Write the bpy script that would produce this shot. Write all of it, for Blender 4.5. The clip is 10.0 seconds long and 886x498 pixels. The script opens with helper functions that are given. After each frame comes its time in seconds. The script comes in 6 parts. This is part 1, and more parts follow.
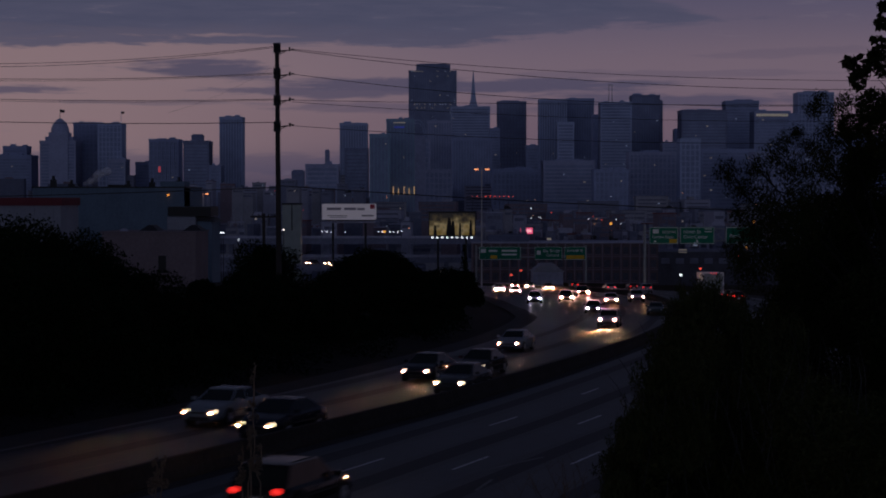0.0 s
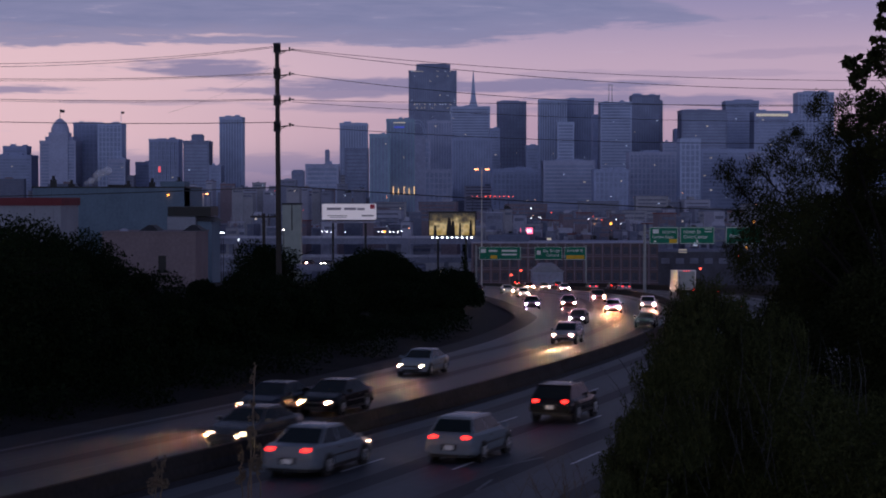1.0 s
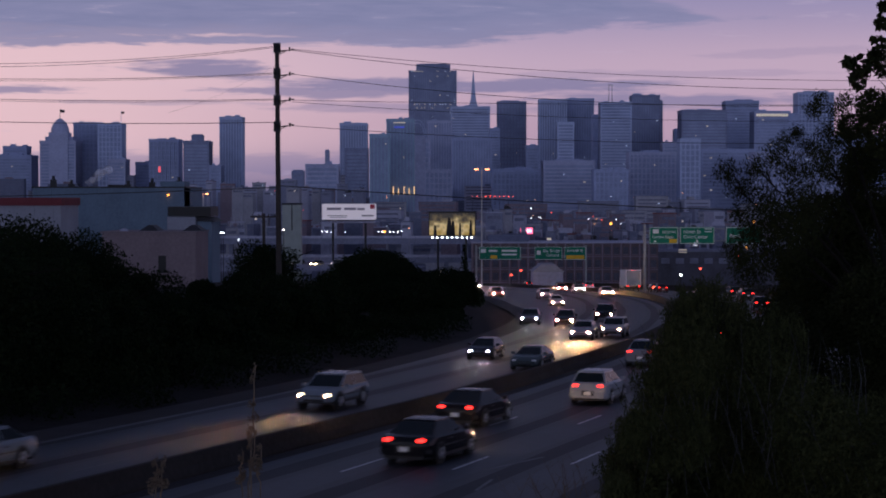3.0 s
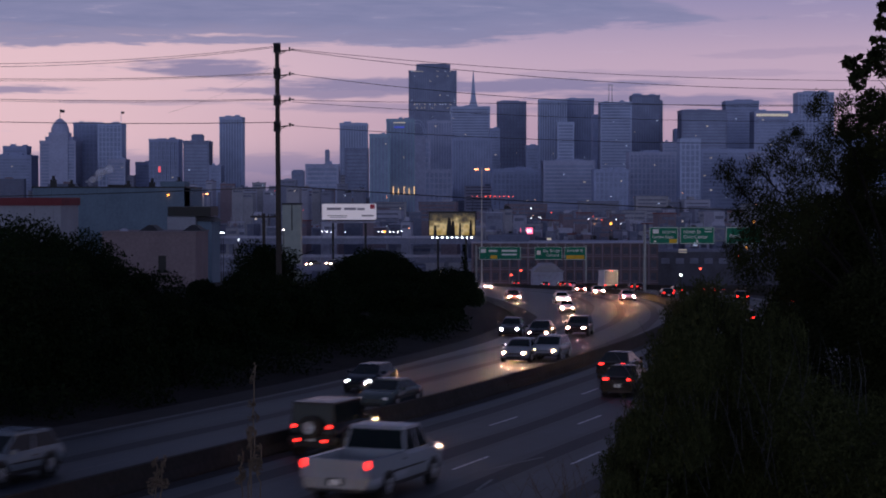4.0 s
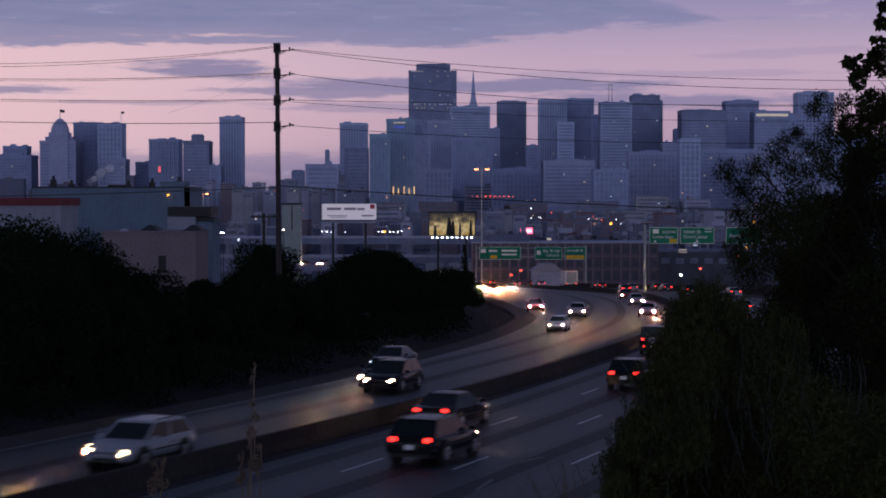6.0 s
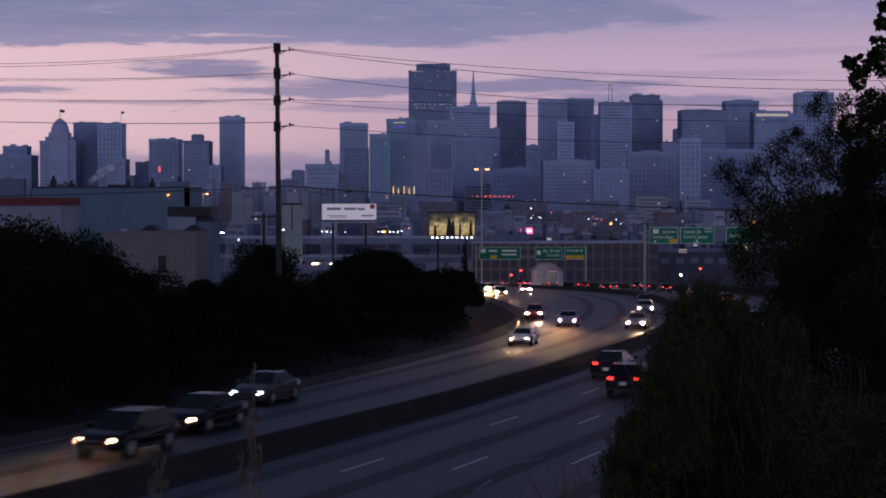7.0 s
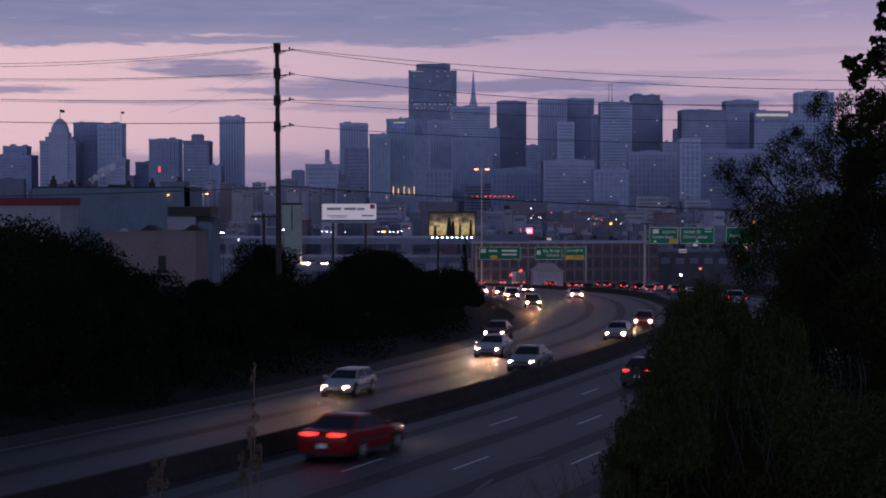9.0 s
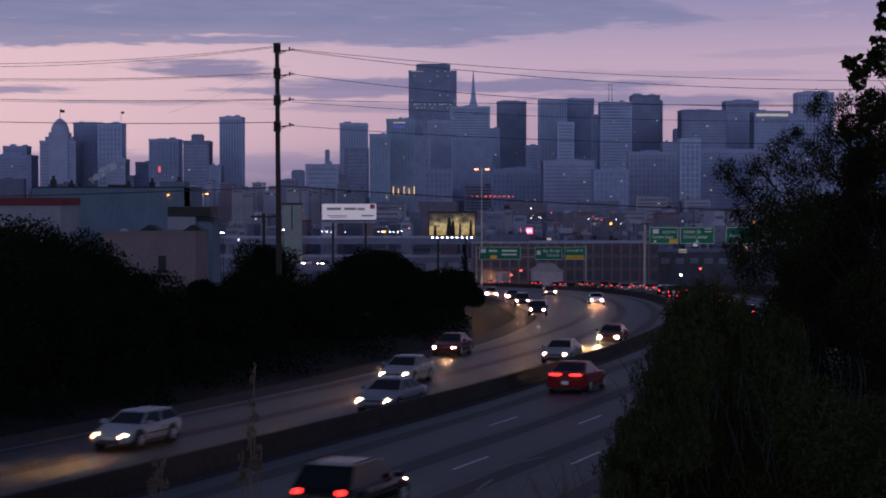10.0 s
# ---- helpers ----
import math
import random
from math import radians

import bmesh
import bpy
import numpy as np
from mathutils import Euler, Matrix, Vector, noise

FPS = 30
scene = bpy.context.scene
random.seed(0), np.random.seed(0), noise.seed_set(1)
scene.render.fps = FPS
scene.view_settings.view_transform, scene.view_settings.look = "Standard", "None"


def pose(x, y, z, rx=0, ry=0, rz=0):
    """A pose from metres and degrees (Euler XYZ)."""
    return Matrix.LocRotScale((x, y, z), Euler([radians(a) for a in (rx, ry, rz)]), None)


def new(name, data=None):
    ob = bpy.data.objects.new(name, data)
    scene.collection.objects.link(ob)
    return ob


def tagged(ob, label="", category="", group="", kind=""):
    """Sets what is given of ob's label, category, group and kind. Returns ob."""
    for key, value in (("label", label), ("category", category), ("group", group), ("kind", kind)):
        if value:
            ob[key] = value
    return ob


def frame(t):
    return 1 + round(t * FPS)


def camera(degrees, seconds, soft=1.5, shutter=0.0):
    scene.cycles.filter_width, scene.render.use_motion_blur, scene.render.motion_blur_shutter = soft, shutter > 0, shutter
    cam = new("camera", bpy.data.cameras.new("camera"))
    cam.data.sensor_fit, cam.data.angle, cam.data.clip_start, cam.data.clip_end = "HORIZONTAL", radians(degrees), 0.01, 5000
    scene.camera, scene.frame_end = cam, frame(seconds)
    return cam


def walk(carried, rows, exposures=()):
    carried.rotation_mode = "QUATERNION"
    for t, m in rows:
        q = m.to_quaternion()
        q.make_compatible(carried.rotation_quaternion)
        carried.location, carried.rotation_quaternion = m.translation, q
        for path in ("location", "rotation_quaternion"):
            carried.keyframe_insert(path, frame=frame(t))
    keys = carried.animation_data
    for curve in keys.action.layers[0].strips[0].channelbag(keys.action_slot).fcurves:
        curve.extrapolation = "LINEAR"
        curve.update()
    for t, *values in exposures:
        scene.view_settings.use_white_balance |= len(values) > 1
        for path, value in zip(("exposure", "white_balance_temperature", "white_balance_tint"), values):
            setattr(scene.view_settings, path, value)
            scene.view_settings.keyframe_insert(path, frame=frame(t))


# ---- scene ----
# ---- camera: stands still on the embankment ----
EYE = Vector((0.0, 0.0, 32.0))
cam = camera(27.53, 10.0, soft=1.85, shutter=0.5)
STAND = pose(0.0, 0.0, 32.0, 90.0 - 1.593, 0.0, 0.0)
walk(cam, [(0.0, STAND), (10.0, STAND)], exposures=[(0.0, -1.75), (0.3, -1.25), (0.6, -0.5), (0.9, -0.1), (1.1, 0.0), (10.0, 0.0)])

# ---- dusk sky ----
world = bpy.data.worlds.new("dusk_sky")
scene.world = world
world.use_nodes = True


def sky_nodes():
    nt = world.node_tree
    n, l = nt.nodes, nt.links
    n.clear()

    def math_node(op, a, b=None, c=None):
        m = n.new("ShaderNodeMath")
        m.operation = op
        for k, v in enumerate((a, b, c)):
            if v is None:
                continue
            if isinstance(v, (int, float)):
                m.inputs[k].default_value = v
            else:
                l.new(v, m.inputs[k])
        return m.outputs[0]

    def ramp(fac, stops, mode="EASE"):
        r = n.new("ShaderNodeValToRGB")
        r.color_ramp.interpolation = mode
        e = r.color_ramp.elements
        while len(e) < len(stops):
            e.new(0.5)
        for k, (p, c) in enumerate(stops):
            e[k].position, e[k].color = p, (*c, 1) if len(c) == 3 else c
        l.new(fac, r.inputs[0])
        return r.outputs[0]

    def mix(fac, a, b):
        m = n.new("ShaderNodeMix")
        m.data_type = "RGBA"
        l.new(fac, m.inputs[0])
        for k, v in ((6, a), (7, b)):
            if isinstance(v, tuple):
                m.inputs[k].default_value = (*v, 1)
            else:
                l.new(v, m.inputs[k])
        return m.outputs[2]

    tc = n.new("ShaderNodeTexCoord")
    sep = n.new("ShaderNodeSeparateXYZ")
    l.new(tc.outputs["Generated"], sep.inputs[0])
    x, y, z = sep.outputs
    side = math_node("ARCTAN2", x, y)
    up = z
    # clear dusk gradient: pink belt over the horizon, blue overhead
    grad = ramp(math_node("MULTIPLY", up, 4.0), [(0.0, (0.15, 0.145, 0.25)), (0.06, (0.24, 0.19, 0.31)), (0.15, (0.47, 0.315, 0.41)), (0.28, (0.53, 0.375, 0.475)),
                                                 (0.45, (0.31, 0.265, 0.42)), (0.7, (0.13, 0.14, 0.26)), (1.0, (0.085, 0.10, 0.19))])
    # flat streaks of cloud, long along the horizon
    def streaks(su, sv, seed, detail, rough=0.55):
        comb = n.new("ShaderNodeCombineXYZ")
        l.new(math_node("MULTIPLY", side, su), comb.inputs[0])
        l.new(math_node("MULTIPLY", up, sv), comb.inputs[1])
        comb.inputs[2].default_value = seed
        t = n.new("ShaderNodeTexNoise")
        t.inputs["Scale"].default_value, t.inputs["Detail"].default_value, t.inputs["Roughness"].default_value = 1.0, detail, rough
        t.inputs["Distortion"].default_value = 0.4
        l.new(comb.outputs[0], t.inputs["Vector"])
        return t.outputs[0]

    big = streaks(11.0, 75.0, 3.7, 6.0)
    fine = streaks(26.0, 230.0, 9.1, 6.0, 0.6)
    rag = math_node("ADD", math_node("MULTIPLY", math_node("SUBTRACT", big, 0.5), 0.9), math_node("MULTIPLY", math_node("SUBTRACT", fine, 0.5), 0.75))
    # the cloud deck: its ragged lower edge hangs lowest on the left and tapers out on the right
    across = math_node("MULTIPLY_ADD", side, 2.0, 0.5)
    hem = ramp(across, [(0.0, (0.82, 0.82, 0.82)), (0.22, (0.84, 0.84, 0.84)), (0.5, (0.83, 0.83, 0.83)), (0.62, (0.89, 0.89, 0.89)), (0.80, (0.965, 0.965, 0.965)), (1.0, (1.0, 1.0, 1.0))])
    brow = ramp(across, [(0.0, (1.0, 1.0, 1.0)), (0.66, (1.0, 1.0, 1.0)), (0.70, (0.56, 0.56, 0.56)), (0.82, (0.49, 0.49, 0.49)), (1.0, (0.46, 0.46, 0.46))])
    over = math_node("ADD", math_node("MULTIPLY", math_node("SUBTRACT", up, math_node("MULTIPLY", hem, 0.1)), 75.0), math_node("MULTIPLY", rag, 1.7))
    under = math_node("ADD", math_node("MULTIPLY", math_node("SUBTRACT", math_node("MULTIPLY", brow, 0.2), up), 75.0), rag)
    deck = math_node("MINIMUM", over, under)
    deck_fac = ramp(deck, [(0.0, (0, 0, 0)), (0.32, (0.85, 0.85, 0.85)), (1.0, (1, 1, 1))])
    # loose flat clouds under the deck: (azimuth, height, half length, half thickness, density)
    low = None
    for az, hi, ra, rh, dense in ((-0.128, 0.0715, 0.052, 0.0052, 0.9), (-0.235, 0.0585, 0.042, 0.0030, 0.8), (-0.075, 0.0590, 0.075, 0.0026, 0.75), (0.010, 0.0625, 0.115, 0.0036, 0.85), (0.140, 0.0535, 0.110, 0.0044, 0.75),
                                  (0.030, 0.0500, 0.130, 0.0030, 0.5), (-0.165, 0.0520, 0.060, 0.0016, 0.4), (0.180, 0.0790, 0.075, 0.0028, 0.22), (0.120, 0.0680, 0.110, 0.0022, 0.25), (-0.150, 0.0190, 0.22, 0.0075, 0.45)):
        u = math_node("DIVIDE", math_node("SUBTRACT", side, az), ra * 1.2)
        v = math_node("DIVIDE", math_node("SUBTRACT", up, hi), rh * 1.3)
        e = math_node("SUBTRACT", 1.0, math_node("SQRT", math_node("ADD", math_node("MULTIPLY", u, u), math_node("MULTIPLY", v, v))))
        e = math_node("MULTIPLY", ramp(math_node("ADD", e, math_node("MULTIPLY", rag, 2.6)), [(0.0, (0, 0, 0)), (0.6, (1, 1, 1))]), dense)
        low = e if low is None else math_node("MAXIMUM", low, e)
    low_fac = math_node("MULTIPLY", low, 0.9)
    warm = ramp(math_node("MULTIPLY_ADD", side, -2.0, 0.5), [(0.35, (0, 0, 0)), (1.0, (0.8, 0.8, 0.8))])
    grad = mix(warm, grad, mix(ramp(math_node("MULTIPLY", up, 8.0), [(0.0, (0, 0, 0)), (0.25, (1, 1, 1)), (0.75, (1, 1, 1)), (1.0, (0, 0, 0))]), grad, (0.84, 0.55, 0.56)))
    cloud = mix(fine, (0.15, 0.17, 0.305), (0.29, 0.27, 0.42))
    sky = mix(low_fac, grad, (0.18, 0.175, 0.32))
    sky = mix(deck_fac, sky, cloud)
    # thin bright wisps
    wisp = ramp(fine, [(0.60, (0, 0, 0)), (0.78, (0.45, 0.45, 0.45))])
    sky = mix(wisp, sky, (0.56, 0.44, 0.55))
    # unseen afterglow added behind the camera, opposite the pink belt, to light facades
    back = ramp(math_node("MULTIPLY_ADD", y, -0.5, 0.5), [(0.34, (0, 0, 0)), (0.8, (1, 1, 1))])
    back_up = ramp(up, [(0.0, (1, 1, 1)), (0.10, (0.85, 0.85, 0.85)), (0.26, (0, 0, 0))])
    glow_fac = n.new("ShaderNodeMix")
    glow_fac.data_type, glow_fac.blend_type = "RGBA", "MULTIPLY"
    glow_fac.inputs[0].default_value = 1.0
    l.new(back, glow_fac.inputs[6])
    l.new(back_up, glow_fac.inputs[7])
    sky = mix(glow_fac.outputs[2], sky, (1.58, 1.65, 2.12))
    # under the horizon: dim city haze
    below = ramp(math_node("MULTIPLY_ADD", up, 40.0, 0.5), [(0.40, (0, 0, 0)), (0.5, (1, 1, 1))])
    sky = mix(below, (0.035, 0.036, 0.055), sky)
    bg = n.new("ShaderNodeBackground")
    tone = n.new("ShaderNodeMix")
    tone.data_type, tone.blend_type = "RGBA", "MULTIPLY"
    tone.inputs[0].default_value, tone.inputs[7].default_value = 1.0, (0.97, 1.0, 1.07, 1)
    l.new(sky, tone.inputs[6])
    l.new(tone.outputs[2], bg.inputs[0])
    bg.inputs[1].default_value = 1.0
    nish = n.new("ShaderNodeTexSky")
    nish.sky_type, nish.sun_disc = "NISHITA", False
    nish.sun_elevation, nish.sun_rotation = radians(0.5), radians(-60)
    bg2 = n.new("ShaderNodeBackground")
    bg2.inputs[1].default_value = 0.01
    l.new(nish.outputs[0], bg2.inputs[0])
    add = n.new("ShaderNodeAddShader")
    l.new(bg.outputs[0], add.inputs[0])
    l.new(bg2.outputs[0], add.inputs[1])
    out = n.new("ShaderNodeOutputWorld")
    l.new(add.outputs[0], out.inputs[0])


sky_nodes()


# ---- materials ----
def material(name, base, rough=0.7, metal=0.0, vary=0.25, scale=1.0, bump=0.0, second=None, coat=0.0, island=0.0, random_ob=0.0, spec=0.18):
    """Base colour with coarse and fine variation at real-world scale, in metres per feature."""
    m = bpy.data.materials.new(name)
    m.use_nodes = True
    nt = m.node_tree
    n, l = nt.nodes, nt.links
    b = n["Principled BSDF"]
    b.inputs["Roughness"].default_value, b.inputs["Metallic"].default_value = rough, metal
    b.inputs["Coat Weight"].default_value = coat
    b.inputs["Specular IOR Level"].default_value = spec
    tc = n.new("ShaderNodeTexCoord")
    outs = []
    for k, (sc, det) in enumerate(((scale, 4.0), (scale * 0.09, 5.0))):
        t = n.new("ShaderNodeTexNoise")
        t.inputs["Scale"].default_value, t.inputs["Detail"].default_value = 1.0 / sc, det
        l.new(tc.outputs["Object"], t.inputs["Vector"])
        outs.append(t.outputs[0])
    mixn = n.new("ShaderNodeMath")
    mixn.operation = "ADD"
    l.new(outs[0], mixn.inputs[0])
    l.new(outs[1], mixn.inputs[1])
    fac = mixn.outputs[0]
    for src, amt in (("ShaderNodeNewGeometry", island), ("ShaderNodeObjectInfo", random_ob)):
        if amt:
            g = n.new(src)
            o = g.outputs["Random Per Island"] if src == "ShaderNodeNewGeometry" else g.outputs["Random"]
            ma = n.new("ShaderNodeMath")
            ma.operation = "MULTIPLY_ADD"
            l.new(o, ma.inputs[0])
            ma.inputs[1].default_value = amt
            l.new(fac, ma.inputs[2])
            fac = ma.outputs[0]
    r = n.new("ShaderNodeMapRange")
    r.inputs["From Min"].default_value, r.inputs["From Max"].default_value = 0.6, 1.4 + island + random_ob
    l.new(fac, r.inputs["Value"])
    mx = n.new("ShaderNodeMix")
    mx.data_type = "RGBA"
    l.new(r.outputs[0], mx.inputs[0])
    two = second or tuple(min(1.0, c * (1 + vary)) for c in base)
    one = base if second else tuple(c * (1 - vary) for c in base)
    mx.inputs[6].default_value, mx.inputs[7].default_value = (*one, 1), (*two, 1)
    l.new(mx.outputs[2], b.inputs["Base Color"])
    if bump:
        bn = n.new("ShaderNodeBump")
        bn.inputs["Strength"].default_value, bn.inputs["Distance"].default_value = 0.5, bump
        l.new(outs[1], bn.inputs["Height"])
        l.new(bn.outputs[0], b.inputs["Normal"])
    return m


def glow(name, colour, strength):
    m = bpy.data.materials.new(name)
    m.use_nodes = True
    b = m.node_tree.nodes["Principled BSDF"]
    b.inputs["Base Color"].default_value = (*colour, 1)
    b.inputs["Emission Color"].default_value = (*colour, 1)
    b.inputs["Emission Strength"].default_value = strength
    return m


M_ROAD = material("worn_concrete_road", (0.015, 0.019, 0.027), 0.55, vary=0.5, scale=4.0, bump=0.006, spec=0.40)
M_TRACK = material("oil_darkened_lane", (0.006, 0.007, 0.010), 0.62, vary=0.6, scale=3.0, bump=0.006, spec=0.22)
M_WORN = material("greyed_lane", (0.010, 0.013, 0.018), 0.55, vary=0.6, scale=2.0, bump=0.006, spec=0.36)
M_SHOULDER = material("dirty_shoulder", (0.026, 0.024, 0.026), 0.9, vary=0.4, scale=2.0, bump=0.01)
M_PAINT = material("worn_white_line", (0.46, 0.46, 0.47), 0.7, vary=0.4, scale=0.6)
M_EDGE = material("faded_edge_line", (0.12, 0.12, 0.125), 0.7, vary=0.4, scale=0.8)
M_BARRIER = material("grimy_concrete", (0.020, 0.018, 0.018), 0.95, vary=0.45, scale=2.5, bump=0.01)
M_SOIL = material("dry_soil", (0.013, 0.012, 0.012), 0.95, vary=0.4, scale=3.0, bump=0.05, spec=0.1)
M_CITYGROUND = material("city_ground", (0.06, 0.06, 0.065), 0.9, vary=0.4, scale=60.0)
# leaf colours sit near black, so the crowns' shade is in them
M_LEAF = material("shade_toned_foliage", (0.004, 0.006, 0.003), 0.95, vary=0.5, scale=0.5, second=(0.030, 0.035, 0.014), island=0.5, spec=0.05)
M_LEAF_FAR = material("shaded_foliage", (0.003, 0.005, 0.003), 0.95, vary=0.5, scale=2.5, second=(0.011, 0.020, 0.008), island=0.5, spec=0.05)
M_LEAF_DRY = material("olive_brush", (0.006, 0.008, 0.003), 0.95, vary=0.4, scale=0.35, second=(0.062, 0.070, 0.028), island=0.6, spec=0.05)
M_BARK = material("bark", (0.006, 0.005, 0.004), 0.95, vary=0.4, scale=0.3, bump=0.02)
M_STALK = material("dry_stalk", (0.11, 0.085, 0.065), 0.9, vary=0.4, scale=0.2)
M_POLE = material("weathered_pole", (0.035, 0.03, 0.03), 0.9, vary=0.3, scale=0.5)
M_WIRE = material("dark_cable", (0.03, 0.03, 0.035), 0.7, vary=0.1)
M_STEEL = material("galvanised_steel", (0.22, 0.23, 0.24), 0.5, 0.6, vary=0.2, scale=0.8)
M_DARK = material("dark_metal", (0.03, 0.03, 0.035), 0.6, 0.3, vary=0.2)
M_TYRE = material("tyre_rubber", (0.02, 0.02, 0.02), 0.85, vary=0.2, scale=0.2)
M_RIM = material("alloy_rim", (0.35, 0.35, 0.36), 0.35, 0.9, vary=0.15, scale=0.1)
M_GLASS = material("car_glass", (0.006, 0.010, 0.012), 0.06, vary=0.1, spec=0.08)
M_TRIM = material("black_trim", (0.02, 0.02, 0.022), 0.5, vary=0.2)
M_PLATE = material("plate_white", (0.6, 0.6, 0.6), 0.5, vary=0.1)
M_SIGN = material("sign_green", (0.0, 0.13, 0.075), 0.45, vary=0.2, scale=1.5)
M_SIGNTEXT = material("sign_white", (0.62, 0.65, 0.62), 0.5, vary=0.1)
M_YELLOW = material("sign_yellow", (0.55, 0.33, 0.02), 0.5, vary=0.15)
HEAD_WARM = glow("headlamp_warm", (1.0, 0.74, 0.5), 9)
BEAM_WARM = glow("headlamp_beam_warm", (1.0, 0.42, 0.20), 75000)
BEAM_COOL = glow("headlamp_beam_cool", (0.9, 0.88, 0.95), 8000)
HEAD_AWAY = glow("headlamp_facing_away", (1.0, 0.55, 0.28), 900)
HEAD_COOL = glow("headlamp_cool", (0.75, 0.85, 1.0), 9)
TAIL = glow("tail_lamp", (1.0, 0.025, 0.02), 4)
TAIL_DIM = glow("tail_lamp_unlit", (0.25, 0.01, 0.01), 0.15)
AMBER = glow("amber_marker", (1.0, 0.35, 0.05), 4)
LAMP_OFF = material("clear_lamp", (0.5, 0.5, 0.52), 0.15, vary=0.1)
SODIUM = glow("sodium_lamp", (1.0, 0.34, 0.15), 4.5)
WHITE_LAMP = glow("white_lamp", (0.9, 0.95, 1.0), 7)
WIN_WARM = glow("lit_window_warm", (1.0, 0.84, 0.62), 0.24)
WIN_COOL = glow("lit_window_cool", (0.75, 0.85, 1.0), 0.25)
RED_DOT = glow("red_beacon", (1.0, 0.08, 0.05), 4)
GREEN_DOT = glow("green_sign_lamp", (0.1, 1.0, 0.5), 2)


# ---- building kit ----
class Kit:
    """Gathers simple solids into one mesh."""

    def __init__(self):
        self.v, self.f = [], []

    def add(self, verts, faces):
        k = len(self.v)
        self.v += [tuple(p) for p in verts]
        self.f += [tuple(k + i for i in f) for f in faces]
        return self

    def hull(self, lo, hi):
        """A solid between two rings of equal length."""
        m = len(lo)
        return self.add(list(lo) + list(hi), [tuple(range(m))[::-1], tuple(range(m, 2 * m))] + [(i, (i + 1) % m, m + (i + 1) % m, m + i) for i in range(m)])

    def box(self, x, y, z, sx, sy, sz, turn=0.0):
        """Centred in x and y, standing on z."""
        c, s = math.cos(turn), math.sin(turn)
        ring = [(x + c * a * sx / 2 - s * b * sy / 2, y + s * a * sx / 2 + c * b * sy / 2) for a, b in ((-1, -1), (1, -1), (1, 1), (-1, 1))]
        return self.hull([(p, q, z) for p, q in ring], [(p, q, z + sz) for p, q in ring])

    def tube(self, a, b, ra, rb=None, sides=8):
        a, b = Vector(a), Vector(b)
        rb = float(ra if rb is None else rb)
        ra = float(ra)
        d = (b - a).normalized()
        u = d.orthogonal().normalized()
        w = d.cross(u)
        ring = [math.cos(2 * math.pi * i / sides) * u + math.sin(2 * math.pi * i / sides) * w for i in range(sides)]
        return self.hull([a + ra * r for r in ring], [b + rb * r for r in ring])

    def loft(self, rings):
        m = len(rings[0])
        faces = [tuple(range(m))[::-1], tuple(range((len(rings) - 1) * m, len(rings) * m))]
        for j in range(len(rings) - 1):
            faces += [(j * m + i, j * m + (i + 1) % m, (j + 1) * m + (i + 1) % m, (j + 1) * m + i) for i in range(m)]
        return self.add([p for r in rings for p in r], faces)

    def mesh(self, name, mat, smooth=False):
        me = bpy.data.meshes.new(name)
        me.from_pydata(self.v, [], self.f)
        bm = bmesh.new()
        bm.from_mesh(me)
        bmesh.ops.recalc_face_normals(bm, faces=bm.faces)
        bm.to_mesh(me)
        bm.free()
        me.materials.append(mat)
        if smooth:
            me.polygons.foreach_set("use_smooth", [True] * len(me.polygons))
            me.set_sharp_from_angle(angle=radians(38))
        return me


def part(name, kit, mat, parent=None, label="", smooth=False):
    ob = new(name, kit.mesh(name, mat, smooth) if isinstance(kit, Kit) else kit)
    if parent:
        ob.parent = parent
    if label:
        ob["label"] = label
    return ob


def thing(name, at, label, category, group="", kind="", turn=0.0):
    ob = new(name)
    ob.matrix_basis = pose(*at, 0, 0, turn)
    return tagged(ob, label, category, group, kind)


# ---- the freeway's line: the median in plan ----
WAY = [(-60, -110), (-27.5, 0), (-16.6, 30), (-11.1, 45.4), (-5.5, 61.6), (0.0, 77.4), (6.7, 99.6), (14.7, 130), (21.4, 165), (25.6, 205), (26.4, 240), (24.3, 300),
       (20, 370), (14.8, 425), (8, 490), (-12, 640), (-60, 900)]


def spline(points, n=40):
    p = np.array(points, float)
    q = np.vstack([2 * p[0] - p[1], p, 2 * p[-1] - p[-2]])
    out = []
    for i in range(1, len(q) - 2):
        p0, p1, p2, p3 = q[i - 1:i + 3]
        t1 = np.linalg.norm(p1 - p0) ** 0.5
        t2 = t1 + np.linalg.norm(p2 - p1) ** 0.5
        t3 = t2 + np.linalg.norm(p3 - p2) ** 0.5
        for t in np.linspace(t1, t2, n, endpoint=False):
            a1, a2, a3 = (t1 - t) / t1 * p0 + t / t1 * p1, (t2 - t) / (t2 - t1) * p1 + (t - t1) / (t2 - t1) * p2, (t3 - t) / (t3 - t2) * p2 + (t - t2) / (t3 - t2) * p3
            b1, b2 = (t2 - t) / t2 * a1 + t / t2 * a2, (t3 - t) / (t3 - t1) * a2 + (t - t1) / (t3 - t1) * a3
            out.append((t2 - t) / (t2 - t1) * b1 + (t - t1) / (t2 - t1) * b2)
    out.append(p[-1])
    out = np.array(out)
    for _ in range(60):
        out[1:-1] = 0.25 * out[:-2] + 0.5 * out[1:-1] + 0.25 * out[2:]
    return out


LINE = spline(WAY)
RUN = np.r_[0, np.cumsum(np.linalg.norm(np.diff(LINE, axis=0), axis=1))]
RUN -= np.interp(0, LINE[:, 1], RUN)
TAN = np.gradient(LINE, axis=0)
TAN /= np.linalg.norm(TAN, axis=1)[:, None]
NOR = np.c_[TAN[:, 1], -TAN[:, 0]]


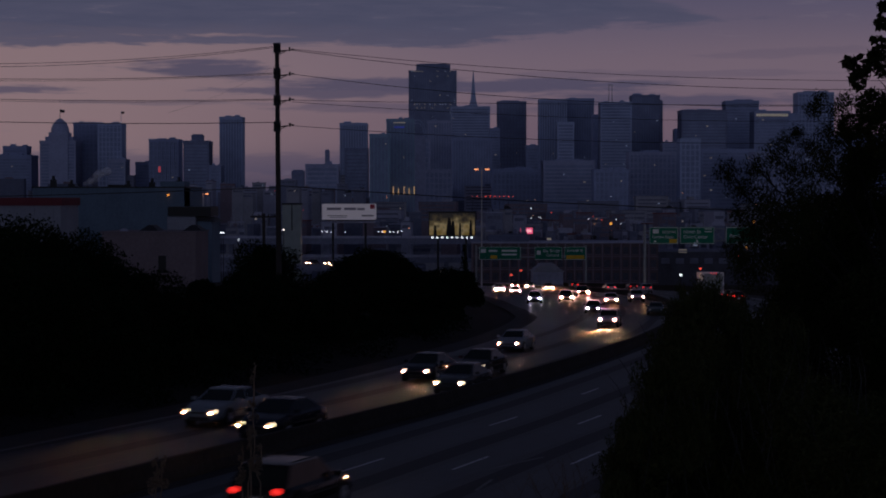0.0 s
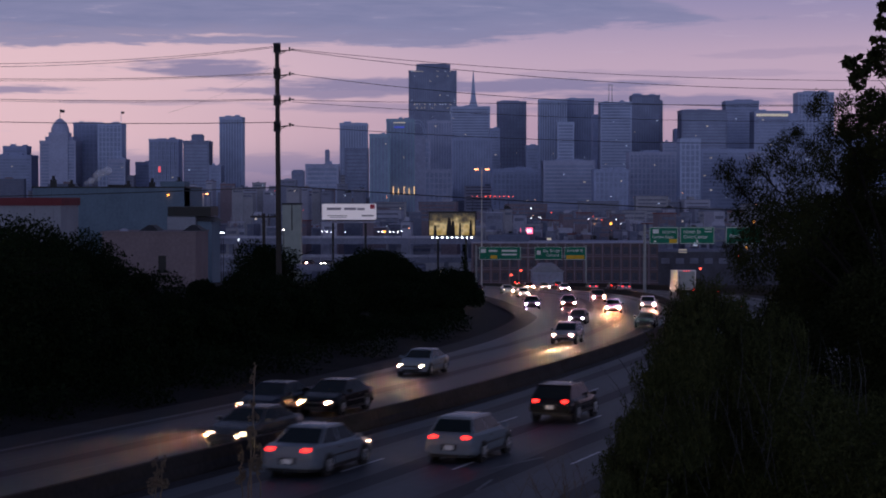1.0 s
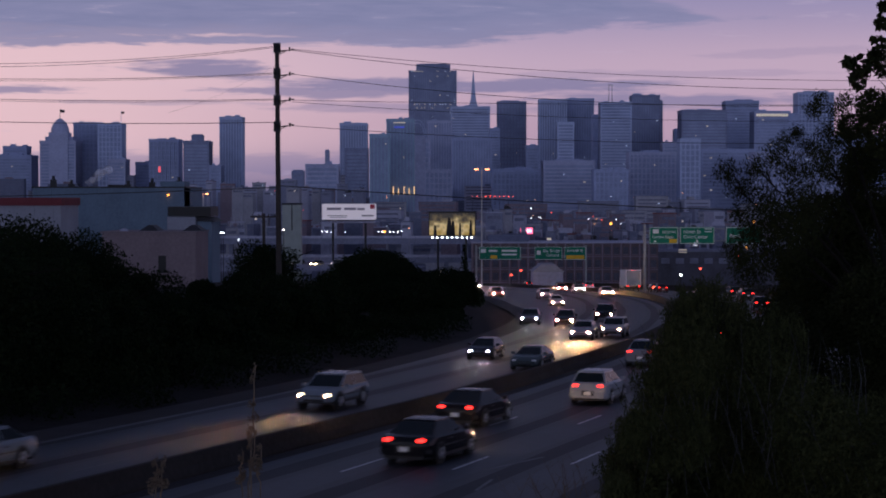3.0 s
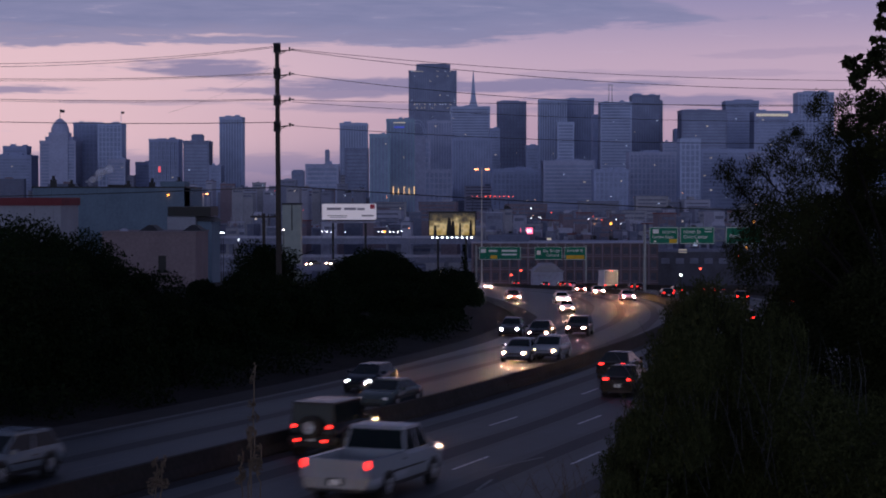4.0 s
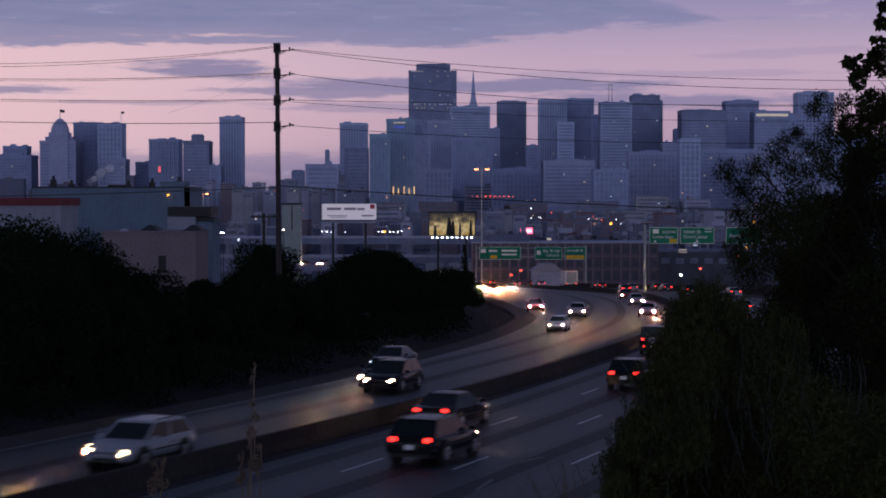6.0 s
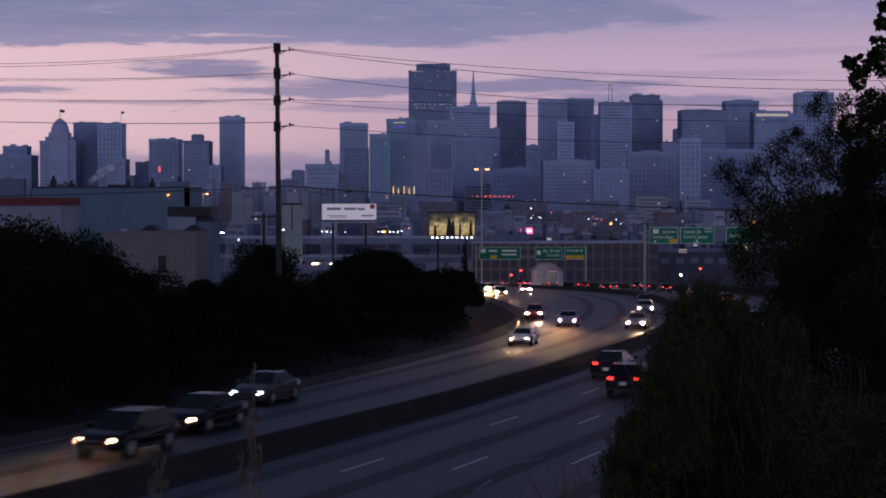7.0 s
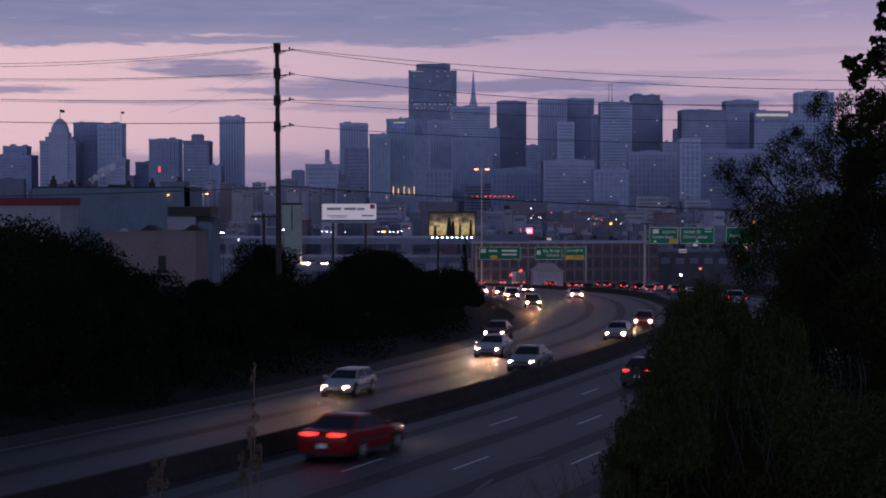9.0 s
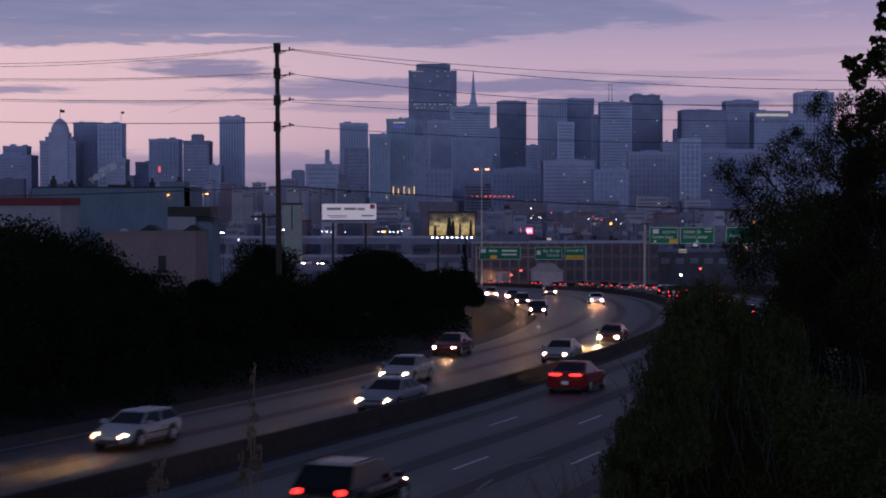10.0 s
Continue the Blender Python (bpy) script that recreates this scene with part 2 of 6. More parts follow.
def road_z(y):
    """Height of the carriageway: it falls towards the city, steeper past the bend."""
    return 32.0 - (7.1 + 0.0244 * max(y, -60) + 0.018 * 15 * math.log1p(math.exp(min((y - 245) / 15, 40))))


def on_road(s, o, lift=0.0):
    """The point s metres along the median and o metres to its right, on the road."""
    x = np.interp(s, RUN, LINE[:, 0]) + o * np.interp(s, RUN, NOR[:, 0])
    y = np.interp(s, RUN, LINE[:, 1]) + o * np.interp(s, RUN, NOR[:, 1])
    return float(x), float(y), road_z(float(y)) + lift


def heading(s):
    """Degrees by which the road turns from straight ahead to the left."""
    return math.degrees(math.atan2(-np.interp(s, RUN, TAN[:, 0]), np.interp(s, RUN, TAN[:, 1])))


def left_edge(s):
    """Outer edge of the southbound side, which widens at the bend where a ramp joins."""
    return -float(np.interp(s, [-150, 60, 96, 134, 178, 214, 249, 300, 600], [8.9, 8.9, 9.5, 10.7, 12.9, 17.4, 19.8, 21.5, 21.5]))


def strip(kit, s0, s1, o0, o1, lift, step=3.0):
    n = max(1, int(round((s1 - s0) / step)))
    vs = []
    for i in range(n + 1):
        s = s0 + (s1 - s0) * i / n
        a, b = (o0(s) if callable(o0) else o0), (o1(s) if callable(o1) else o1)
        vs += [on_road(s, a, lift), on_road(s, b, lift)]
    return kit.add(vs, [(2 * i, 2 * i + 1, 2 * i + 3, 2 * i + 2) for i in range(n)])


S0, S1 = -112.0, 900.0


def build_road():
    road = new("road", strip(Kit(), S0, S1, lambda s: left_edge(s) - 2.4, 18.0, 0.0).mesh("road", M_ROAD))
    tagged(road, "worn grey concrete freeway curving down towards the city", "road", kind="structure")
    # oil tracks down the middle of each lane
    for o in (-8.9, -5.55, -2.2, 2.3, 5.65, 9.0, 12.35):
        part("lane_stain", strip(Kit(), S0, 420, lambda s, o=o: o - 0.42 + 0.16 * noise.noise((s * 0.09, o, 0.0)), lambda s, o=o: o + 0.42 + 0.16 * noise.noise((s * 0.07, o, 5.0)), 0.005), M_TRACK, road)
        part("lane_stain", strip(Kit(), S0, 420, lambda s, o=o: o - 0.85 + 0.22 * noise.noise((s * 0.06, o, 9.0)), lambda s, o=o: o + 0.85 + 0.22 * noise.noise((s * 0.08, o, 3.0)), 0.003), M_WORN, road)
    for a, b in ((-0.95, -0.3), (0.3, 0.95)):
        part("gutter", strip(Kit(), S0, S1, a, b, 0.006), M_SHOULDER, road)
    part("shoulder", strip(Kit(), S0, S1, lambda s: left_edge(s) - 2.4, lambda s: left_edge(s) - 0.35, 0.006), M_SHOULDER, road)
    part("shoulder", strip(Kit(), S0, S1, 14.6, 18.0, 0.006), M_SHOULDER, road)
    part("edge_line", strip(Kit(), S0, 420, lambda s: left_edge(s) - 0.15, lambda s: left_edge(s), 0.008), M_EDGE, road)
    part("edge_line", strip(Kit(), S0, 420, 14.1, 14.25, 0.008), M_EDGE, road)
    for o in (4.1, 7.2, 10.35):
        shift = {4.1: 60.7, 7.2: 62.3, 10.35: 64.9}[o]
        for k in range(-3, 18):
            s = shift + 15.0 * k
            part("lane_dash", strip(Kit(), s, s + 3.7, o - 0.06, o + 0.06, 0.009, 1.9), M_PAINT, road)
    # scuffs and sealed cracks
    for s0, s1, o0, o1, wd in ((62.5, 66.5, 8.1, 8.9, 0.14), (58.0, 60.5, 9.3, 9.0, 0.12), (70.0, 84.0, 6.1, 6.0, 0.07), (76.0, 77.2, 1.2, 3.4, 0.09), (88.0, 104.0, -4.9, -5.0, 0.07), (92.0, 93.5, -9.0, -2.0, 0.08), (66.0, 67.4, -8.6, -1.2, 0.08)):
        part("sealed_crack", strip(Kit(), s0, s1, lambda s, a=s0, b=s1, p=o0, q=o1: p + (q - p) * (s - a) / (b - a), lambda s, a=s0, b=s1, p=o0, q=o1, w=wd: p + (q - p) * (s - a) / (b - a) + w, 0.007, 0.6), M_EDGE if wd > 0.1 else M_TRACK, road)
    for o in (-3.8, -7.1):
        for k in range(-3, 18):
            s = 58.0 + 15.0 * k
            part("lane_dash", strip(Kit(), s, s + 3.7, o - 0.05, o + 0.05, 0.009, 1.9), M_EDGE, road)


def build_barrier():
    """The concrete median: a safety-shaped profile cast in six-metre lengths."""
    prof = [(-0.30, 0.0), (-0.30, 0.08), (-0.17, 0.33), (-0.09, 0.69), (0.09, 0.69), (0.17, 0.33), (0.30, 0.08), (0.30, 0.0)]
    median = thing("median_barrier", (0, 0, 0), "grimy grey concrete median barrier between the carriageways", "barrier", kind="structure")
    s = S0
    while s < 520:
        rings = [[on_road(t, o, z) for o, z in prof] for t in (s, s + 3.0, s + 5.98)]
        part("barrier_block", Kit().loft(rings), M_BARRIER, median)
        s += 6.0
    # rail on the outer side beyond the bend, where the freeway runs on a viaduct
    rail = thing("bridge_rail", (0, 0, 0), "pale concrete bridge rail along the outer edge", "barrier", kind="structure")
    s = 215.0
    while s < 560:
        part("rail_panel", Kit().loft([[on_road(t, 18.1 + o, z) for o, z in ((-0.15, 0), (-0.1, 0.9), (0.1, 0.9), (0.15, 0))] for t in (s, s + 4.0, s + 7.97)]), M_BARRIER, rail)
        s += 8.0


# ---- ground ----
def ground_z(x, y):
    s = np.interp(y, LINE[:, 1], RUN)
    q = (x - np.interp(y, LINE[:, 1], LINE[:, 0])) * 0.96
    base = road_z(min(y, 620.0)) - 0.25
    far = max(0.0, min(1.0, (y - 330.0) / 300.0))
    z = base
    le = left_edge(s) - 2.2
    if q < le:
        z = base + 0.55 * min(1.0, (le - q) / 4.0) + 1.4 * min(1.0, max(0.0, (le - q - 4.0) / 14.0))
    if q > 18.5:
        z = base + 1.2 * min(1.0, (q - 18.5) / 6.0)
    z = z * (1 - far) + min(z, 1.0) * far
    # the camera's embankment
    if y < 60:
        r = max(0.0, math.hypot(x * 0.35, max(0.0, y)))
        hill = 32.0 - 1.75 - 0.225 * r
        if q > 18.2:
            z = max(z, min(hill, base + 0.62 * (q - 18.2)))
    return float(z)


def build_ground():
    xs = np.unique(np.r_[-4500, -2500, -1200, -600, -300, np.arange(-160, 161, 4.0), 300, 600, 1200, 2500, 4500])
    ys = np.unique(np.r_[-600, -250, np.arange(-110, 520, 4.0), np.arange(520, 700, 20.0), 800, 1000, 1400, 2200, 3400, 4900])
    vs = [(x, y, ground_z(x, y)) for y in ys for x in xs]
    nx = len(xs)
    fs = [(j * nx + i, j * nx + i + 1, (j + 1) * nx + i + 1, (j + 1) * nx + i) for j in range(len(ys) - 1) for i in range(nx - 1)]
    me = bpy.data.meshes.new("ground")
    me.from_pydata(vs, [], fs)
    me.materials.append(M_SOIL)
    me.materials.append(M_CITYGROUND)
    me.polygons.foreach_set("material_index", [1 if vs[f[0]][1] > 480 else 0 for f in fs])
    tagged(new("ground", me), "dark earth slopes falling to the flat city", "ground", kind="structure")


build_road()
build_barrier()
build_ground()


# ---- vehicles ----
PAINTS = {}


def paint(colour):
    rgb = {"silver": (0.13, 0.15, 0.18), "white": (0.22, 0.235, 0.27), "black": (0.005, 0.005, 0.007), "navy": (0.008, 0.011, 0.02), "grey": (0.04, 0.043, 0.05), "red": (0.15, 0.005, 0.009),
           "pewter": (0.045, 0.060, 0.066), "maroon": (0.09, 0.012, 0.013), "beige": (0.15, 0.135, 0.12)}[colour]
    if colour not in PAINTS:
        PAINTS[colour] = material("car_paint_" + colour, rgb, 0.22, vary=0.06, scale=1.5, spec=0.12)
    return PAINTS[colour]


LOW_CARS = ("sedan", "tall_sedan", "low_sedan", "wagon", "coupe", "hatch")
# shape of each kind: length, width, height, belt, cabin base rear and front, roof rear and front, hood height, tail height
SHAPES = {
    "sedan": (4.65, 1.78, 1.37, 0.91, -1.85, 1.12, -0.98, 0.28, 0.77, 0.94),
    "tall_sedan": (4.90, 1.82, 1.47, 0.96, -1.85, 1.12, -0.98, 0.30, 0.82, 1.00),
    "low_sedan": (4.40, 1.72, 1.26, 0.84, -1.78, 1.08, -0.95, 0.22, 0.72, 0.86),
    "wagon": (4.05, 1.64, 1.25, 0.83, -1.93, 0.98, -1.60, 0.20, 0.71, 0.88),
    "coupe": (5.00, 1.92, 1.43, 0.98, -1.95, 0.85, -1.05, -0.05, 0.88, 1.02),
    "hatch": (4.40, 1.75, 1.47, 0.96, -2.00, 1.05, -1.55, 0.25, 0.78, 0.98),
    "suv": (4.50, 1.80, 1.49, 0.95, -2.12, 1.15, -1.60, 0.28, 0.86, 0.96),
    "jeep": (4.10, 1.78, 1.82, 1.10, -1.98, 0.75, -1.92, 0.45, 1.04, 1.10),
    "pickup": (6.10, 2.10, 1.86, 1.16, -0.20, 1.80, 0.0, 1.20, 1.12, 1.18),
}


def ring(y, w, lo, hi, r=0.09):
    """One rounded cross-section of a car's body."""
    r = min(r, (hi - lo) * 0.3)
    mid = lo + (hi - lo) * 0.45
    half = [(w - 0.10, lo), (w - 0.02, lo + r), (w, mid), (w - 0.03, hi - r), (w - 0.03 - r, hi)]
    return [(a, y, b) for a, b in half] + [(-a, y, b) for a, b in half[::-1]]


def pane(kit, corners, inset=0.07, out=0.006):
    """A thin plate on a four-cornered face, drawn in from its edges."""
    c = [Vector(p) for p in corners]
    nrm = (c[1] - c[0]).cross(c[3] - c[0]).normalized()
    mid = sum(c, Vector()) / 4
    if nrm.dot(Vector((mid.x, mid.y, 0))) < 0:
        nrm = -nrm

    def at(u, v):
        return (c[0] * (1 - u) + c[1] * u) * (1 - v) + (c[3] * (1 - u) + c[2] * u) * v
    lu = inset / max(0.2, (c[1] - c[0]).length)
    lv = inset / max(0.2, (c[3] - c[0]).length)
    base = [at(lu, lv), at(1 - lu, lv), at(1 - lu, 1 - lv), at(lu, 1 - lv)]
    return kit.hull(base, [p + nrm * out for p in base])


def lens(kit, x, y, z, sx, sz, bulge, side):
    """A rounded lamp glass, bulging forwards (side 1) or backwards (side -1)."""
    rings = []
    for k, f in ((0.0, 1.0), (0.6, 0.86), (1.0, 0.5)):
        rings.append([(x + math.copysign(abs(math.cos(a)) ** 0.6, math.cos(a)) * sx / 2 * f, y + side * bulge * k, z + math.copysign(abs(math.sin(a)) ** 0.6, math.sin(a)) * sz / 2 * f)
                      for a in (2 * math.pi * i / 12 for i in range(12))])
    return kit.loft(rings)


def wheel_meshes(r):
    tyre, rim = Kit(), Kit()
    prof = [(-0.11, r * 0.62), (-0.11, r * 0.93), (-0.08, r), (0.08, r), (0.11, r * 0.93), (0.11, r * 0.62)]
    tyre.loft([[(x, rr * math.cos(2 * math.pi * i / 20), rr * math.sin(2 * math.pi * i / 20)) for i in range(20)] for x, rr in prof])
    rim.tube((-0.085, 0, 0), (0.118, 0, 0), r * 0.6, r * 0.55, 16)
    for i in range(5):
        a = 2 * math.pi * i / 5
        rim.tube((0.118, 0, 0), (0.122, r * 0.56 * math.cos(a), r * 0.56 * math.sin(a)), 0.03, 0.04, 5)
    return tyre.mesh("tyre", M_TYRE, True), rim.mesh("rim", M_RIM)


def car(kind, colour, label, head="warm", tail="on"):
    length, wide, high, belt, cr, cf, rr, rf, hood, boot = SHAPES[kind]
    w, p, h = wide / 2, paint(colour), length / 2
    root = thing("pickup_truck" if kind == "pickup" else "car", (0, 0, 0), label, "pickup truck" if kind == "pickup" else "car", "traffic on the freeway")
    sill = 0.22 if kind in LOW_CARS else 0.34
    tail_top = boot
    st = [(-h, w - 0.14, sill + 0.22, tail_top - 0.16), (-h + 0.06, w - 0.06, sill + 0.1, tail_top - 0.04), (-h + 0.35, w - 0.01, sill + 0.02, tail_top), (cr + 0.3, w, sill, max(belt, tail_top - 0.01)), (0.0, w, sill, belt), (cf - 0.1, w, sill, belt - 0.01),
          (cf + 0.3, w - 0.02, sill, belt - (belt - hood) * 0.35), (h - 0.5, w - 0.05, sill + 0.02, hood), (h - 0.12, w - 0.11, sill + 0.08, hood - 0.10), (h, w - 0.24, sill + 0.16, hood - 0.24)]
    if kind == "pickup":
        st[0:4] = [(-h + 0.02, w - 0.06, sill + 0.12, tail_top - 0.45), (-h + 0.1, w - 0.02, sill + 0.04, tail_top - 0.42), (-h + 0.35, w - 0.01, sill + 0.02, tail_top - 0.42), (cr - 0.12, w, sill, tail_top - 0.42), (cr - 0.05, w, sill, tail_top)]
    part("body", Kit().loft([ring(*s) for s in st]), p, root, smooth=True)
    # cabin with its panes
    bw, tw = w - 0.10, w - (0.30 if kind in LOW_CARS else 0.22)
    if kind == "jeep":
        tw = w - 0.16
    top = high - 0.06
    b0, b1, b2, b3 = (-bw, cr, belt - 0.03), (bw, cr, belt - 0.03), (bw, cf, belt - 0.03), (-bw, cf, belt - 0.03)
    t0, t1, t2, t3 = (-tw, rr, top), (tw, rr, top), (tw, rf, top), (-tw, rf, top)
    cabin = part("cabin", Kit().hull([b0, b1, b2, b3], [t0, t1, t2, t3]), p, root)
    part("roof", Kit().loft([[(-tw - 0.01, rr - 0.02, top), (tw + 0.01, rr - 0.02, top), (tw + 0.01, rf + 0.02, top), (-tw - 0.01, rf + 0.02, top)],
                             [(-tw, rr, top + 0.035), (tw, rr, top + 0.035), (tw, rf, top + 0.035), (-tw, rf, top + 0.035)],
                             [(-tw * 0.7, rr * 0.75 + rf * 0.25, top + 0.06), (tw * 0.7, rr * 0.75 + rf * 0.25, top + 0.06), (tw * 0.7, rf * 0.75 + rr * 0.25, top + 0.06), (-tw * 0.7, rf * 0.75 + rr * 0.25, top + 0.06)]]), p, root)
    part("windscreen", pane(Kit(), (b2, b3, t3, t2)), M_GLASS, cabin)
    part("rear_window", pane(Kit(), (b0, b1, t1, t0)), M_GLASS, cabin)
    for q, s in (((b1, b2, t2, t1), 1), ((b3, b0, t0, t3), -1)):
        c = [Vector(v) for v in q]
        lo, up = c[0].lerp(c[1], 0.5), c[3].lerp(c[2], 0.5)
        part("side_window", pane(Kit(), (c[0], lo, up, c[3]), 0.055), M_GLASS, cabin)
        part("side_window", pane(Kit(), (lo, c[1], c[2], up), 0.055), M_GLASS, cabin)
    # bumpers, grille, mirrors, plate
    part("front_bumper", Kit().loft([ring(h - 0.14, w - 0.07, sill + 0.02, sill + 0.30, 0.05), ring(h + 0.03, w - 0.2, sill + 0.05, sill + 0.28, 0.05)]), M_TRIM if kind in ("jeep",) else p, root)
    part("rear_bumper", Kit().loft([ring(-h - 0.05, w - 0.12, sill + 0.08, sill + 0.34, 0.05), ring(-h + 0.16, w - 0.01, sill + 0.04, sill + 0.36, 0.05)]), M_STEEL if kind == "pickup" else (M_TRIM if kind == "jeep" else p), root)
    part("grille", Kit().box(0, h + 0.0, hood - 0.36, wide * 0.42, 0.05, 0.16), M_TRIM, root)
    part("number_plate", Kit().box(0, -h - (0.062 if kind in ("pickup", "suv", "jeep") else 0.06), sill + 0.18 if kind in ("pickup", "jeep") else sill + 0.22, 0.31, 0.012, 0.15), M_PLATE, root)
    for s in (-1, 1):
        part("side_skirt", Kit().box(s * (w - 0.045), 0, sill - 0.01, 0.1, length * 0.46, 0.10), M_TRIM, root)
        part("side_moulding", Kit().box(s * (w - 0.004), -0.1, sill + (belt - sill) * 0.45, 0.025, length * 0.42, 0.05), M_TRIM, root)
    # a raised dark block stands for the shaded hollow round the plate
    part("plate_recess_shade", Kit().box(0, -h - 0.03, sill + (0.16 if kind in ("pickup", "jeep") else 0.20), 0.52, 0.05, 0.20), M_TRIM, root)
    part("rear_valance", Kit().loft([ring(-h - 0.02, w - 0.2, sill - 0.02, sill + 0.10, 0.03), ring(-h + 0.25, w - 0.06, sill - 0.04, sill + 0.09, 0.03)]), M_TRIM, root)
    part("air_intake", Kit().box(0, h + 0.025, sill + 0.06, wide * 0.5, 0.05, 0.10), M_TRIM, root)
    part("under_tray", Kit().box(0, 0, sill - 0.06, wide - 0.3, length - 0.9, 0.08), M_TRIM, root)
    for s in (-1, 1):
        part("wing_mirror", Kit().box(s * (w + 0.07), cf - 0.28, belt - 0.02, 0.2, 0.12, 0.14), p, root)
        part("door_handle", Kit().box(s * (w - 0.005), -0.45, belt - 0.18, 0.03, 0.2, 0.03), M_TRIM, root)
    # lamps
    hm = {"warm": HEAD_WARM, "cool": HEAD_COOL, "off": LAMP_OFF, "away": HEAD_AWAY}[head]
    tm = TAIL if tail == "on" else TAIL_DIM
    zf = hood - 0.20
    zt = tail_top - 0.14 if kind in LOW_CARS else tail_top - 0.10
    tsx, tsz = {"coupe": (0.62, 0.13), "suv": (0.28, 0.15), "jeep": (0.18, 0.12), "pickup": (0.16, 0.24)}.get(kind, (0.31, 0.13))
    for s in (-1, 1):
        lx, ly = s * (w - 0.30), h - 0.10
        lamp = part("headlight", lens(Kit(), lx, ly, zf, 0.26, 0.17, 0.07, 1), hm, root, "lit headlight" if head != "off" else "unlit headlight")
        if head in ("warm", "cool"):
            # added dark tube before the lamp blocks side light, keeping the dipped beam narrow
            rims = [[(lx + r0 * math.cos(2 * math.pi * i / 10), yy, zf - 0.09 * (yy - h) + r0 * math.sin(2 * math.pi * i / 10)) for i in range(10)] for r0, yy in ((0.048, h - 0.01), (0.048, h + 0.24), (0.056, h + 0.24), (0.075, h - 0.02))]
            part("beam_shroud", Kit().add([p for q in rims for p in q], [(10 * j + i, 10 * j + (i + 1) % 10, 10 * ((j + 1) % 4) + (i + 1) % 10, 10 * ((j + 1) % 4) + i) for j in range(4) for i in range(10)]).tube((lx, h - 0.030, zf), (lx, h - 0.012, zf), 0.07, 0.072, 10), M_TRIM, lamp)
            part("beam_bulb", Kit().tube((lx, h - 0.008, zf + 0.0007), (lx, h - 0.003, zf + 0.0003), 0.046, 0.046, 10), BEAM_WARM if head == "warm" else BEAM_COOL, lamp)
        part("taillight", lens(Kit(), s * (w - (0.03 if kind == "pickup" else 0.17) - tsx / 2), -h + 0.03, zt, tsx, tsz, 0.06, -1), tm, root, "glowing red tail light" if tail == "on" else "dim tail light")
        part("side_marker", Kit().box(s * (w - 0.11), h - 0.45, zf - 0.03, 0.03, 0.16, 0.05), AMBER if head != "off" else LAMP_OFF, root)
    # each wheel stands on a dark disc drawn for the shaded wheel well
    r = 0.33 if kind in LOW_CARS else 0.38
    tyre, rim = wheel_meshes(r)
    for y in (-h + length * 0.215, h - length * 0.19):
        for s in (-1, 1):
            part("wheel_well_shade", Kit().tube((s * (w - 0.16), y, r), (s * (w + 0.004), y, r), r * 1.16, r * 1.16, 18), M_TRIM, root)
            wh = new("wheel")
            wh.parent = root
            wh.matrix_basis = pose(s * (w - 0.095), y, r, 0, 0, 0 if s > 0 else 180)
            part("tyre", tyre, None, wh)
            part("rim", rim, None, wh)
    if kind == "jeep":
        spare = new("spare_wheel")
        spare.parent = root
        spare.matrix_basis = pose(0, -h - 0.13, 0.98, 0, 0, -90)
        part("tyre", tyre, None, spare)
        part("rim", rim, None, spare)
        for s in (-1, 1):
            part("fog_lamp", lens(Kit(), s * 0.5, -h - 0.06, sill + 0.2, 0.2, 0.09, 0.03, -1), TAIL, root)
    if kind == "pickup":
        part("cargo_bed", Kit().box(0, (cr - h) / 2 + 0.02, boot - 0.42, wide - 0.3, h + cr - 0.28, 0.03), M_TRIM, root, "black cargo bed floor")
        for s in (-1, 1):
            part("bed_rail", Kit().box(s * (w - 0.10), (cr - h) / 2, boot - 0.5, 0.16, h + cr - 0.05, 0.5), p, root)
        part("tailgate", Kit().box(0, -h + 0.03, boot - 0.55, wide - 0.36, 0.08, 0.57), p, root)
    if kind == "suv":
        for s in (-1, 1):
            part("roof_rail", Kit().tube((s * (tw - 0.05), rr + 0.15, high + 0.02), (s * (tw - 0.05), rf - 0.1, high + 0.02), 0.02), M_TRIM, root)
    return root, length


